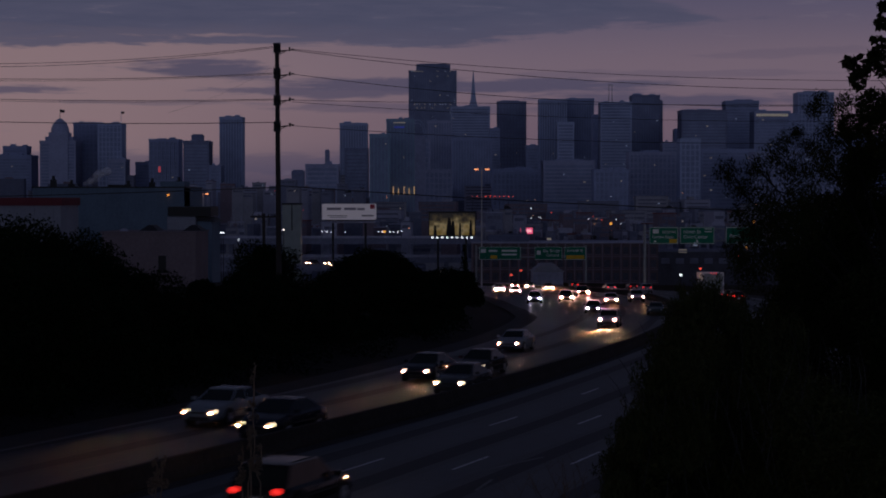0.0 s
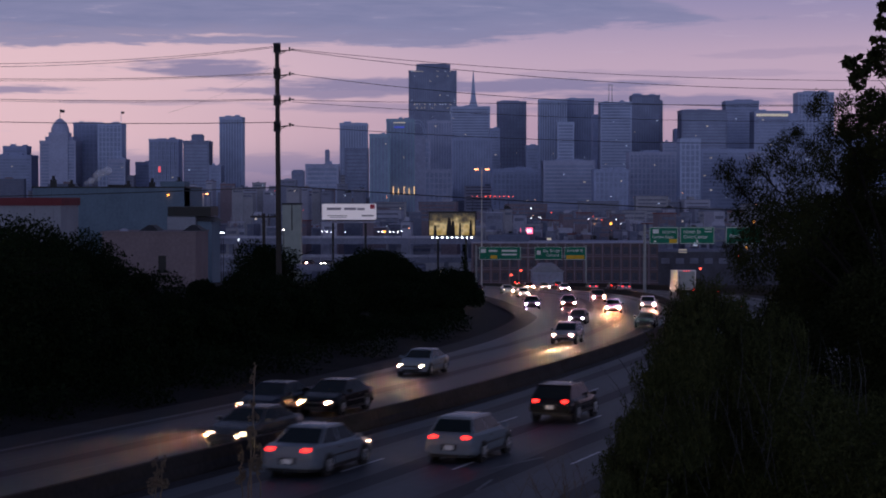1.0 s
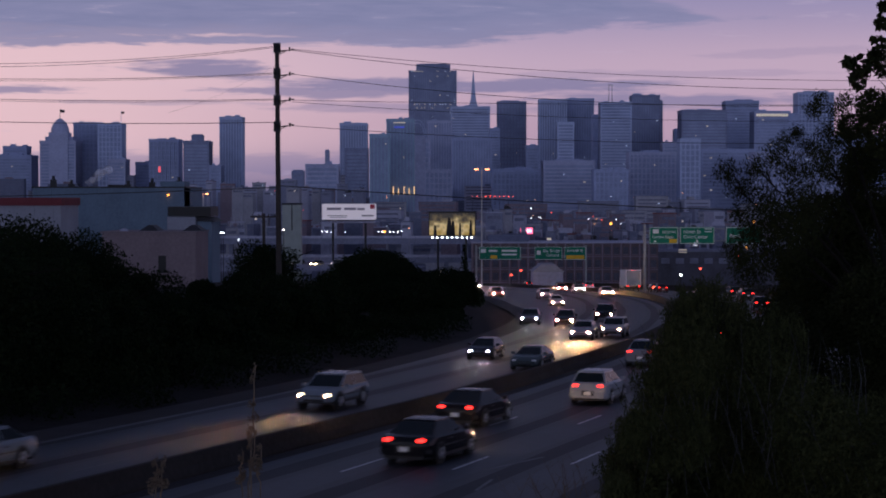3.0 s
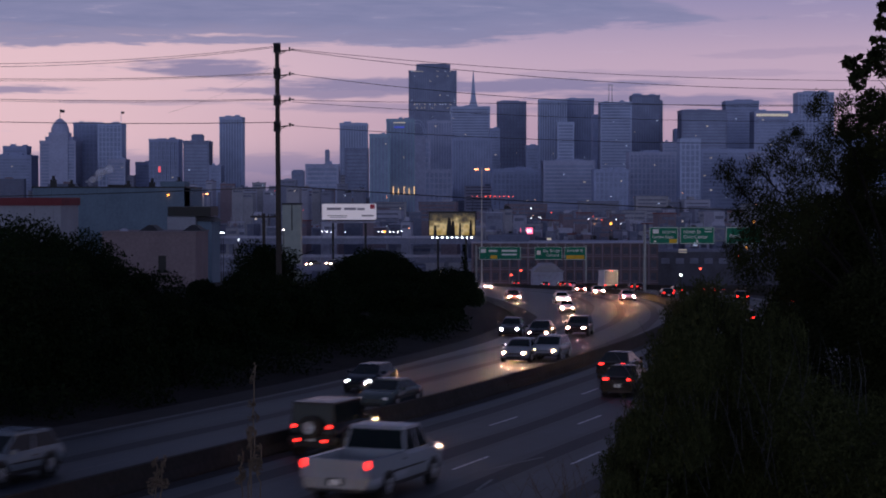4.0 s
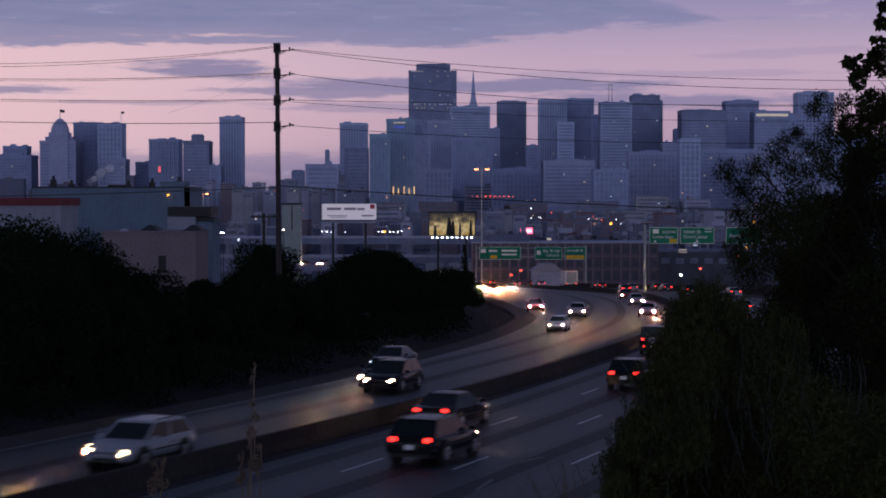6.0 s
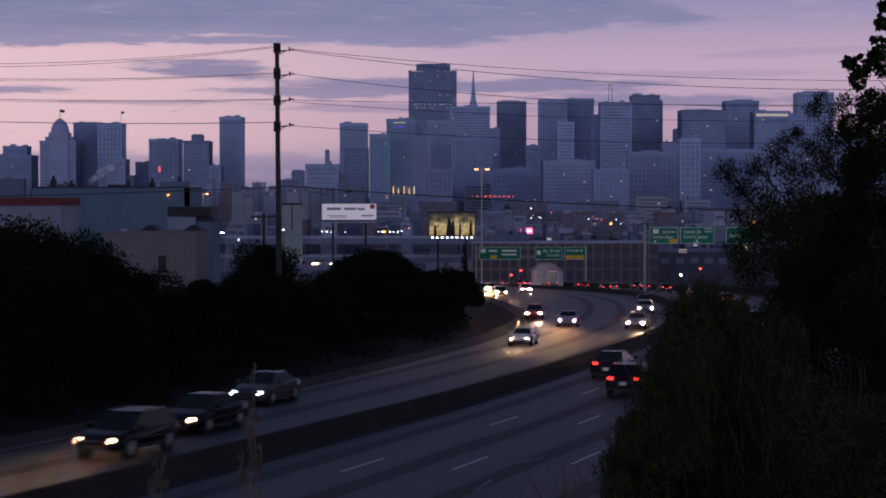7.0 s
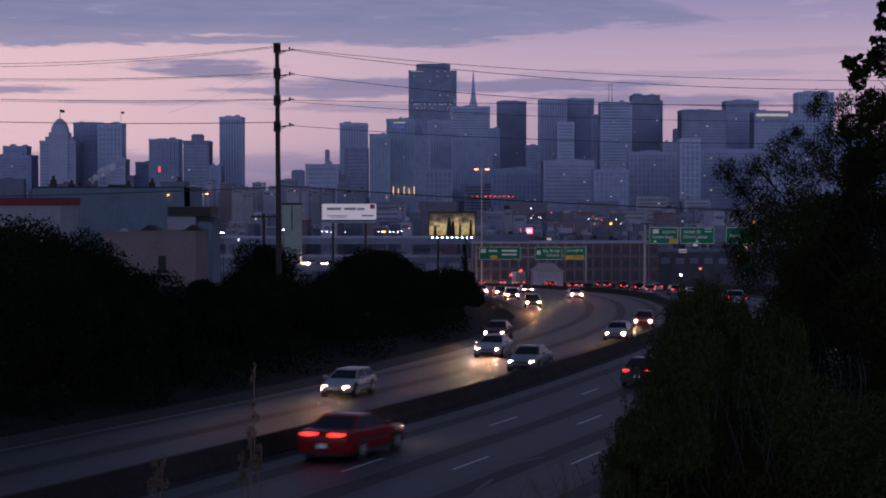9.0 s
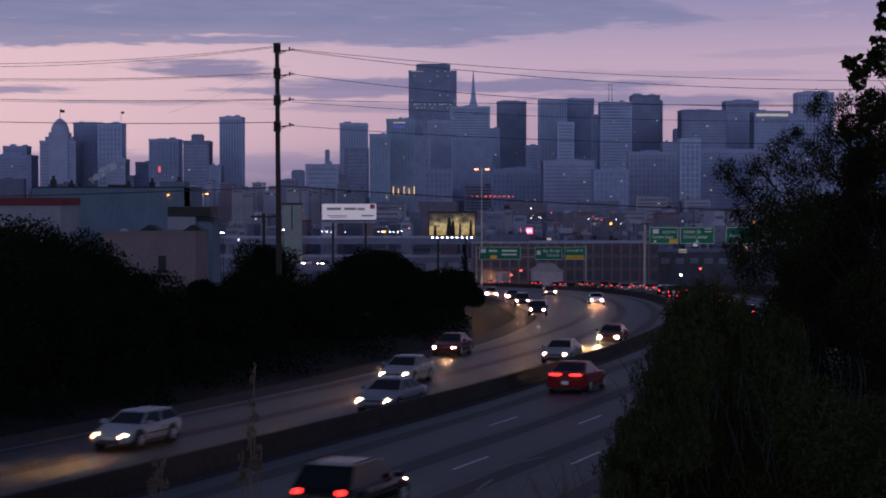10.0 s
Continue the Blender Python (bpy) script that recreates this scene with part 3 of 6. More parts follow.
def box_truck():
    root = thing("box_truck", (0, 0, 0), "white box truck with red tail lights on the freeway", "truck", "traffic on the freeway")
    white = material("truck_white", (0.6, 0.58, 0.6), 0.5, vary=0.08, scale=2.0)
    part("cargo_box", Kit().box(0, -0.9, 1.0, 2.45, 6.6, 2.6), white, root)
    part("door_frame", Kit().box(0, -4.22, 1.05, 2.2, 0.05, 2.4), M_STEEL, root)
    part("cab", Kit().loft([ring(2.55, 1.1, 0.6, 2.5), ring(3.6, 1.1, 0.6, 2.4), ring(4.4, 1.05, 0.6, 1.5)]), white, root)
    part("windscreen", pane(Kit(), ((0.95, 4.42, 1.5), (-0.95, 4.42, 1.5), (-0.95, 3.7, 2.35), (0.95, 3.7, 2.35))), M_GLASS, root)
    part("chassis", Kit().box(0, 0, 0.6, 1.2, 8.0, 0.3), M_TRIM, root)
    tyre, rim = wheel_meshes(0.48)
    for y in (-2.6, 3.2):
        for s in (-1, 1):
            wh = new("wheel")
            wh.parent = root
            wh.matrix_basis = pose(s * 1.05, y, 0.48, 0, 0, 0 if s > 0 else 180)
            part("tyre", tyre, None, wh)
            part("rim", rim, None, wh)
    for s in (-1, 1):
        part("taillight", lens(Kit(), s * 0.95, -4.2, 0.95, 0.25, 0.2, 0.06, -1), TAIL, root)
        part("headlight", lens(Kit(), s * 0.8, 4.38, 0.95, 0.3, 0.2, 0.06, 1), HEAD_AWAY, root)
    for x in (-0.3, 0.0, 0.3):
        part("marker_light", lens(Kit(), x, -4.22, 3.5, 0.12, 0.08, 0.04, -1), TAIL, root)
    return root, 8.6


def drive(vehicle, way, s0, v, a, offsets):
    """Keys a vehicle along the freeway: s0 + v t + a t^2 metres, way 1 towards the city, -1 towards the camera's left; offsets (seconds, metres) from the median."""
    ob, length = vehicle
    rows, ts, os = [], [k[0] for k in offsets], [k[1] for k in offsets]
    for i in range(21):
        t = i * 0.5
        s = s0 + v * t + a * t * t + length / 2
        s = min(max(s, -105.0), 880.0)
        o = float(np.interp(t, ts, os))
        rate = (float(np.interp(t + 0.2, ts, os)) - float(np.interp(t - 0.2, ts, os))) / 0.4
        x, y, z = on_road(s, o, 0.012)
        slope = math.degrees(math.atan((on_road(s + 2, o)[2] - on_road(s - 2, o)[2]) / 4.0))
        slide = math.degrees(math.atan2(rate, abs(v)))
        turn = heading(s) + (0.0 if way > 0 else 180.0) + (-slide if way > 0 else slide)
        rows.append((t, pose(x, y, z, slope if way > 0 else -slope, 0, turn)))
    walk(ob, rows)


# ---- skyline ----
# haze is mixed into these colours: raised, blued, little contrast to the windows
HAZED_STONE = {"c1": material("tower_stone_warm_hazed", (0.311, 0.334, 0.480), 0.85, vary=0.2, scale=25.0), "c2": material("tower_stone_grey_hazed", (0.271, 0.313, 0.480), 0.85, vary=0.2, scale=25.0),
         "c3": material("tower_concrete_hazed", (0.344, 0.397, 0.571), 0.85, vary=0.18, scale=25.0), "c4": material("tower_granite_hazed", (0.192, 0.216, 0.328), 0.8, vary=0.25, scale=25.0),
         "c5": material("tower_glass_hazed", (0.238, 0.328, 0.445), 0.45, vary=0.2, scale=20.0)}
HAZED_RECESS = material("tower_windows_hazed", (0.222, 0.259, 0.397), 0.4, vary=0.3, scale=12.0)
SHAPE_RNG = random.Random(5)


def tower(x, y, wide, deep, high, stone, style, lit=0.010):
    """A high-rise: a recessed window core behind piers, floor bands or both, with a roof plant and a few lit windows."""
    rng = SHAPE_RNG
    ob = thing("office_tower", (x, y, 0), {"c1": "warm grey stone", "c2": "grey stone", "c3": "pale concrete", "c4": "dark granite", "c5": "teal glass"}[stone] + " office tower with skyline haze in its colour", "tower", "skyline towers")
    face = -deep / 2
    mat = HAZED_STONE[stone]
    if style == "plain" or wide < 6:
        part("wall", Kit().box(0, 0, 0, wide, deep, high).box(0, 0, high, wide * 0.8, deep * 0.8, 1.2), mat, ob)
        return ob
    part("window_core", Kit().box(0, 0, 0, wide - 0.8, deep - 0.8, high - 1.0), HAZED_RECESS, ob, "window bands paled by a haze tint")
    storey = 3.9
    base = 12.0
    if style in ("bands", "grid"):
        z = base
        while z < high - 2:
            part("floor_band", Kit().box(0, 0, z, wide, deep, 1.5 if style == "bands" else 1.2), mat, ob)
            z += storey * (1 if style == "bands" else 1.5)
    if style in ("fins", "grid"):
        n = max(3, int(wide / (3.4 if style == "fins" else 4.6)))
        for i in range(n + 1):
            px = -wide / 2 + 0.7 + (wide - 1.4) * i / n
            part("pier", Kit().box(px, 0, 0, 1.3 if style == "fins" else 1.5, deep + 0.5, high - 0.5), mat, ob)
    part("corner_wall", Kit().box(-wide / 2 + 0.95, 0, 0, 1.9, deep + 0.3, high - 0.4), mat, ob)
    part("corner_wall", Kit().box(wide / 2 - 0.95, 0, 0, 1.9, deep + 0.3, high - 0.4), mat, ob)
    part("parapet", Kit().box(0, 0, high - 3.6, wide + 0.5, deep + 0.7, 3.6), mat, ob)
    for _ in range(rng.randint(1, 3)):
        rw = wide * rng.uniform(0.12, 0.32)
        part("roof_plant", Kit().box(rng.uniform(-0.3, 0.3) * wide, rng.uniform(-0.1, 0.3) * deep, high, rw, rw, rng.uniform(1.0, 2.6)), HAZED_STONE["c2"], ob)
    # lit windows
    cols, rows = max(3, int(wide / 3.6)), max(3, int((high - 16) / storey))
    for r in range(rows):
        for c in range(cols):
            if rng.random() < lit:
                px = -wide / 2 + 2 + (wide - 4) * (c + 0.5) / cols
                part("lit_window", Kit().box(px, face - 0.28, base + r * storey + 1.6, rng.choice((1.2, 1.6, 2.4)), 0.1, 1.3), rng.choice((WIN_WARM, WIN_WARM, WIN_COOL)), ob)
    return ob


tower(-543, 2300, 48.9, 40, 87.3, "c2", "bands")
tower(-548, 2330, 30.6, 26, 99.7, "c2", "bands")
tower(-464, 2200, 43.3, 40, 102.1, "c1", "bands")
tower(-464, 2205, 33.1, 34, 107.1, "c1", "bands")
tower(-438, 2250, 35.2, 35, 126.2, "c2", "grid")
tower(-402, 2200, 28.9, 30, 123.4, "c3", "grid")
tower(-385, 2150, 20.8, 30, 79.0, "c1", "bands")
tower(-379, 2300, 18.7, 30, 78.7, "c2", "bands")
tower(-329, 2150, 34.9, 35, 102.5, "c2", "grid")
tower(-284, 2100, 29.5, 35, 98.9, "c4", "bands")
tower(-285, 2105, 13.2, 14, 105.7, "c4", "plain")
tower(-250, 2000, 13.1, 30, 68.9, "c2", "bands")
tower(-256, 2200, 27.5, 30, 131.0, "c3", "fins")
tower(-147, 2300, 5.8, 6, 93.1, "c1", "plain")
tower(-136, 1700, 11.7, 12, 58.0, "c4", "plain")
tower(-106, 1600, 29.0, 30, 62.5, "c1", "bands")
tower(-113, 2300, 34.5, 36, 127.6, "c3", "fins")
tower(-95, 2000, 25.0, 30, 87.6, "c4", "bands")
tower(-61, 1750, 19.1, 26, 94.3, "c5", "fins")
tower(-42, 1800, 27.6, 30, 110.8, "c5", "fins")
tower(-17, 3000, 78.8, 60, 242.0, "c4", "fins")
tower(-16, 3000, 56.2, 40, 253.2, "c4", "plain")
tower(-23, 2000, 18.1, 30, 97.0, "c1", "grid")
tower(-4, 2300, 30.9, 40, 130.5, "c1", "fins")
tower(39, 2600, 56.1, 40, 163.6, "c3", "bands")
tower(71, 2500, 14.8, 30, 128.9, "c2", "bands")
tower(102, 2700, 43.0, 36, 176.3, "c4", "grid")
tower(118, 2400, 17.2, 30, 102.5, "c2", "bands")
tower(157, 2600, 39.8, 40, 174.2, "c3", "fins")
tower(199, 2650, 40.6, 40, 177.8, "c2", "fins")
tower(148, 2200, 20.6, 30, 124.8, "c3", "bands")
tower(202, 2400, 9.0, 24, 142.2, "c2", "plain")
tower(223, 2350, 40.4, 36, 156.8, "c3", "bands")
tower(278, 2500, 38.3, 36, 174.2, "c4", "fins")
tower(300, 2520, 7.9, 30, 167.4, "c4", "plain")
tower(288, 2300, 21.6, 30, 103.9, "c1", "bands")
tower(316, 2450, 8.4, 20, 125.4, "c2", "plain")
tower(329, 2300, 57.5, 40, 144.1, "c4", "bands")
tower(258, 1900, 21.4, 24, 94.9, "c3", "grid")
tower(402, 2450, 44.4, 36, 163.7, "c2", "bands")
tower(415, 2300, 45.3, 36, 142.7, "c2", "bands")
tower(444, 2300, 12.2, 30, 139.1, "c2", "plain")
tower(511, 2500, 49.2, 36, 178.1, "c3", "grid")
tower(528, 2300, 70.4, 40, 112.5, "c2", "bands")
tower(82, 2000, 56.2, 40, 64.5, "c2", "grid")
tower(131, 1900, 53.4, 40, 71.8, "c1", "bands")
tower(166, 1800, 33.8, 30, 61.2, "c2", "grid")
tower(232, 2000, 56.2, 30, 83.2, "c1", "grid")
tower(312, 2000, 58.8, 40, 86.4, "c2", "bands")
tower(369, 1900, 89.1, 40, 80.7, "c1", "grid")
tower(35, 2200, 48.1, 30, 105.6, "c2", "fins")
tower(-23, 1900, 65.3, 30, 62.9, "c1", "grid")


def skyline_landmarks():
    # pyramid-topped tower
    x, y = 56.0, 3350.0
    py = thing("pyramid_tower", (x, y, 0), "tall pale pyramid tower with a slender spire", "tower")
    k = Kit().loft([[(sx * w, sy * w, z) for sx, sy in ((-1, -1), (1, -1), (1, 1), (-1, 1))] for w, z in ((26, 0), (17, 110), (7.6, 205), (6.2, 212))])
    part("wall", k, HAZED_STONE["c3"], py)
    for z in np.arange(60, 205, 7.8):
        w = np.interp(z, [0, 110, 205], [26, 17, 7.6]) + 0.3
        part("window_band", Kit().box(0, 0, float(z), 2 * float(w) - 1.0, 2 * float(w) - 0.6, 3.0), HAZED_RECESS, py)
    part("spire", Kit().loft([[(sx * w, sy * w, z) for sx, sy in ((-1, -1), (1, -1), (1, 1), (-1, 1))] for w, z in ((6.0, 205), (3.0, 236), (0.35, 270))]), HAZED_STONE["c3"], py)
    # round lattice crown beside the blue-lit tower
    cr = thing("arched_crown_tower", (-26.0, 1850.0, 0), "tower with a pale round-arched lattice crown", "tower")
    part("wall", Kit().box(0, 0, 0, 16, 16, 96), HAZED_STONE["c1"], cr)
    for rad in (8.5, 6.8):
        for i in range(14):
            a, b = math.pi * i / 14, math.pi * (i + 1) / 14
            part("arch_rib", Kit().tube((rad * math.cos(a), -8.2, 96 + rad * 1.9 * math.sin(a)), (rad * math.cos(b), -8.2, 96 + rad * 1.9 * math.sin(b)), 0.45, sides=5), HAZED_STONE["c3"], cr)
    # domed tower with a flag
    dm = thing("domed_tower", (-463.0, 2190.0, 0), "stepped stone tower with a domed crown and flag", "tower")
    part("wall", Kit().box(0, 0, 0, 23, 23, 112), HAZED_STONE["c1"], dm)
    part("dome", Kit().loft([[(w * math.cos(2 * math.pi * i / 12), w * math.sin(2 * math.pi * i / 12), z) for i in range(12)] for w, z in ((11.5, 112), (10.5, 118), (8, 123), (4.5, 127), (1.5, 129))]), HAZED_STONE["c1"], dm)
    part("flag_pole", Kit().tube((0, 0, 128), (0, 0, 140), 0.35), M_DARK, dm)
    part("flag", Kit().loft([[(0.4, 0, 136.5), (0.4, 0.1, 136.5), (0.4, 0.1, 140), (0.4, 0, 140)], [(3.0, 0.6, 135.8), (3.0, 0.7, 135.8), (3.0, 0.7, 139.4), (3.0, 0.6, 139.4)], [(5.6, 0, 136.2), (5.6, 0.1, 136.2), (5.6, 0.1, 139.2), (5.6, 0, 139.2)]]), M_DARK, dm)
    fp = thing("flag_mast", (-391.0, 2200.0, 0), "slim flag mast with a lamp on a tower roof", "mast")
    part("mast", Kit().box(0, 2, 110, 3, 3, 14).tube((0, 0, 124), (0, 0, 138), 0.4, 0.2), HAZED_STONE["c3"], fp)
    part("flag", Kit().loft([[(0.3, 0, 135), (0.3, 0.1, 135), (0.3, 0.1, 138), (0.3, 0, 138)], [(4, 0.5, 135.3), (4, 0.6, 135.3), (4, 0.6, 137.6), (4, 0.5, 137.6)]]), M_DARK, fp)
    part("lamp", Kit().box(0, -2, 122.5, 2.2, 1, 2.2), WIN_COOL, fp)
    # twin masts
    tm = thing("twin_mast", (217.0, 2350.0, 0), "twin steel masts on a tower roof", "mast")
    for dx in (-1.9, 2.2):
        part("mast", Kit().tube((dx, 0, 150), (dx, 0, 180), 0.55, 0.35), M_STEEL, tm)
    part("crossbar", Kit().box(0.3, 0, 179, 7, 0.5, 0.8), M_STEEL, tm)
    # lit bands and signs
    bd = thing("lit_roof_band", (0, 0, 0), "warm lit top-floor window band on a tower", "window band", kind="structure")
    for i in range(12):
        part("lit_window", Kit().box(396.0 + i * 3.35, 2281.2, 135.6, 2.9, 0.2, 3.6), WIN_WARM, bd)
    bs = thing("blue_rooftop_sign", (-44.0, 1784.9, 0), "dim blue and white lit strip on a glass tower", "sign")
    part("strip", Kit().box(1, -0.3, 106.5, 12, 0.3, 0.9), WIN_WARM, bs)
    part("panel", Kit().box(1, -0.3, 101.5, 10, 0.3, 1.8), glow("blue_sign", (0.1, 0.14, 0.7), 0.22), bs)
    up = thing("facade_uplights", (0, 0, 0), "row of warm uplights at a glass tower base", "lamp", kind="structure")
    for i, dx in enumerate((686, 696, 705, 715, 724, 733)):
        x = (dx - 784) / 3200 * 1780
        part("uplight", Kit().box(x, 1783, 36, 0.7, 0.3, 6.0 + 2.0 * (i % 2)), glow("uplight", (1.0, 0.6, 0.25), 1.1), up)
    big = thing("lit_office_rows", (-17.0, 2969.0, 0), "scattered lit office windows on the tallest tower", "window band", kind="structure")
    rng = random.Random(11)
    for row, z in enumerate((172, 180, 186, 193, 201, 222, 232, 240)):
        for i in range(17):
            if rng.random() < (0.42 if row in (1, 2, 7) else 0.08):
                part("lit_window", Kit().box(-34 + i * 4.2, 0, z, 2.0, 0.3, 1.3), rng.choice((WIN_WARM, WIN_COOL)), big)


skyline_landmarks()


def rooftop_red_sign():
    ob = thing("red_rooftop_sign", (-334.0, 2132.3, 0), "small glowing red sign on a grey tower", "sign")
    part("panel", Kit().box(0, 0, 63, 2.6, 0.4, 7), glow("red_panel", (1.0, 0.12, 0.14), 0.7), ob)


rooftop_red_sign()


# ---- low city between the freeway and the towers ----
# wall and roof colours carry the haze over the flats as lavender-blue
HAZED_WALLS = [material("low_wall_%s" % n, c, 0.85, vary=0.25, scale=9.0) for n, c in (("pale", (0.294, 0.300, 0.396)), ("grey", (0.167, 0.179, 0.256)), ("brick", (0.167, 0.133, 0.167)), ("cream", (0.244, 0.244, 0.294)), ("slate", (0.114, 0.127, 0.192)))]
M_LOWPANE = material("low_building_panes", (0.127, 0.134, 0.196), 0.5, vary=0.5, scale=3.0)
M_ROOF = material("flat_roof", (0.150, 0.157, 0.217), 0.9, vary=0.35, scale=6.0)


def low_block(rng, x, y, wide, deep, high, ground=0.0):
    w = rng.choice(HAZED_WALLS)
    ob = thing("city_block", (x, y, ground), "low flat-roofed building with city haze in its wall colour", "building", "low city buildings", turn=rng.uniform(-8, 8))
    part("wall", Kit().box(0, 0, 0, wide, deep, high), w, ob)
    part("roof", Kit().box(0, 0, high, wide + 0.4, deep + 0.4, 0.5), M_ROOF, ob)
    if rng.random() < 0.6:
        part("roof_unit", Kit().box(rng.uniform(-0.3, 0.3) * wide, 0, high + 0.5, wide * rng.uniform(0.1, 0.3), deep * 0.3, rng.uniform(1.2, 3.0)), rng.choice(HAZED_WALLS), ob)
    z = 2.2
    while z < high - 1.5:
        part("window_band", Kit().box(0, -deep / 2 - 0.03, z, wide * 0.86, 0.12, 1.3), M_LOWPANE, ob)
        z += 3.5
    for _ in range(rng.choice((0, 0, 0, 1, 1, 2))):
        part("lit_window", Kit().box(rng.uniform(-0.4, 0.4) * wide, -deep / 2 - 0.12, rng.uniform(0.3, 0.85) * high, rng.uniform(1.0, 2.2), 0.1, 1.2), rng.choice((WIN_WARM, WIN_COOL, WIN_WARM)), ob)


def low_city():
    rng = random.Random(21)
    for dist, top, n in ((2150, 44, 40), (1750, 26, 34), (1450, 17, 34), (1180, 13, 30), (950, 10, 26), (780, 9, 22), (640, 8, 18)):
        half = dist * 0.29
        for i in range(n):
            x = -half + 2 * half * (i + rng.uniform(0.1, 0.9)) / n
            low_block(rng, x, dist + rng.uniform(-70, 70), rng.uniform(0.7, 1.3) * 2 * half / n, rng.uniform(14, 30), top * rng.uniform(0.6, 1.45))


low_city()


def lit(x, y, z, mat, name, label, r=0.35):
    """A small street light head on its pole."""
    ob = thing(name, (x, y, z), label, "lamp", "distant street lights")
    part("pole", Kit().tube((0, 0.1, -z - 1.0), (0, 0.1, 0), 0.10, 0.06, 6), M_STEEL, ob)
    part("lamp_head", Kit().loft([[(f * r * math.cos(2 * math.pi * i / 8), f * r * math.sin(2 * math.pi * i / 8), k * r) for i in range(8)] for f, k in ((0.5, -0.6), (1, 0), (0.5, 0.6))]), mat, ob)


def city_lights():
    rng = random.Random(33)
    for _ in range(60):
        d = rng.uniform(560, 1700)
        x = rng.uniform(-0.24, 0.22) * d
        v = rng.uniform(-0.03, 0.006)
        z = max(5.0, 32 + v * d)
        lit(x, d, z, rng.choice((WHITE_LAMP, WHITE_LAMP, SODIUM, SODIUM, RED_DOT)), "street_light", "distant street light on a tall pole", 0.10 + d * 0.00016)


city_lights()


M_LAMPPOLE = material("painted_lamp_pole", (0.42, 0.40, 0.40), 0.6, vary=0.15)


def double_lamp(x, y, z, span, head):
    ob = thing("highway_lamp", (x, y, 0), "tall twin-armed sodium lamp glowing orange", "lamp", "twin sodium lamps")
    part("pole", Kit().tube((0, 0, 3), (0, 0, z), 0.20, 0.13), M_LAMPPOLE, ob, "pole lit orange at its top")
    for s in (-1, 1):
        part("arm", Kit().tube((0, 0, z - 0.2), (s * span, 0, z), 0.06), M_STEEL, ob)
        part("lamp_head", Kit().loft([[(s * span + a * f * head, b * 0.35 * f, z - 0.1 - k) for a, b in ((-1, -1), (1, -1), (1, 1), (-1, 1))] for f, k in ((1, 0), (0.8, 0.3))]), SODIUM, ob)


double_lamp(9.2, 430, 39.2, 1.3, 0.55)
double_lamp(-57.0, 430, 33.4, 0.9, 0.32)


def viaduct():
    deck = M_BARRIER
    ob = thing("elevated_freeway", (0, 0, 0), "grey elevated freeway deck on columns in the distance", "viaduct", kind="structure")
    pale = HAZED_WALLS[1]
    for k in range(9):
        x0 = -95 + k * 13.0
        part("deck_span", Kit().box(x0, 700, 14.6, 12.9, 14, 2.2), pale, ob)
        part("parapet", Kit().box(x0, 692.6, 16.8, 12.9, 0.4, 1.0), HAZED_WALLS[0], ob)
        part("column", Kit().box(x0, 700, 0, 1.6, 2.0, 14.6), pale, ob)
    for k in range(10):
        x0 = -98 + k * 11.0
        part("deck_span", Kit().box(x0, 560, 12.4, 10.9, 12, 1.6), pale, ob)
        part("parapet", Kit().box(x0, 553.8, 14.0, 10.9, 0.4, 0.9), HAZED_WALLS[0], ob)
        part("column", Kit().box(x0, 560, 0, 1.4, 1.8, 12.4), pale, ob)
    for i, px in enumerate((-47.8, -45.8, -43.9, -38.5, -25.5, -23.9, -20.9, -19.4, -17.9, -16.4)):
        post = part("light_post", Kit().tube((px * 0.97, 692.4, 16.8), (px * 0.97, 692.4, 19.4), 0.06), M_DARK, ob)
        part("deck_light", Kit().box(px * 0.97, 691.9, 19.2, 0.38, 0.4, 0.3), WHITE_LAMP, post)


viaduct()


# ---- buildings left of the freeway ----
def corrugated(kit, x0, x1, y, z0, z1, pitch=0.8):
    x = x0
    while x < x1 - 0.01:
        kit.box(x + pitch * 0.25, y, z0, pitch * 0.45, 0.08, z1 - z0)
        x += pitch
    return kit


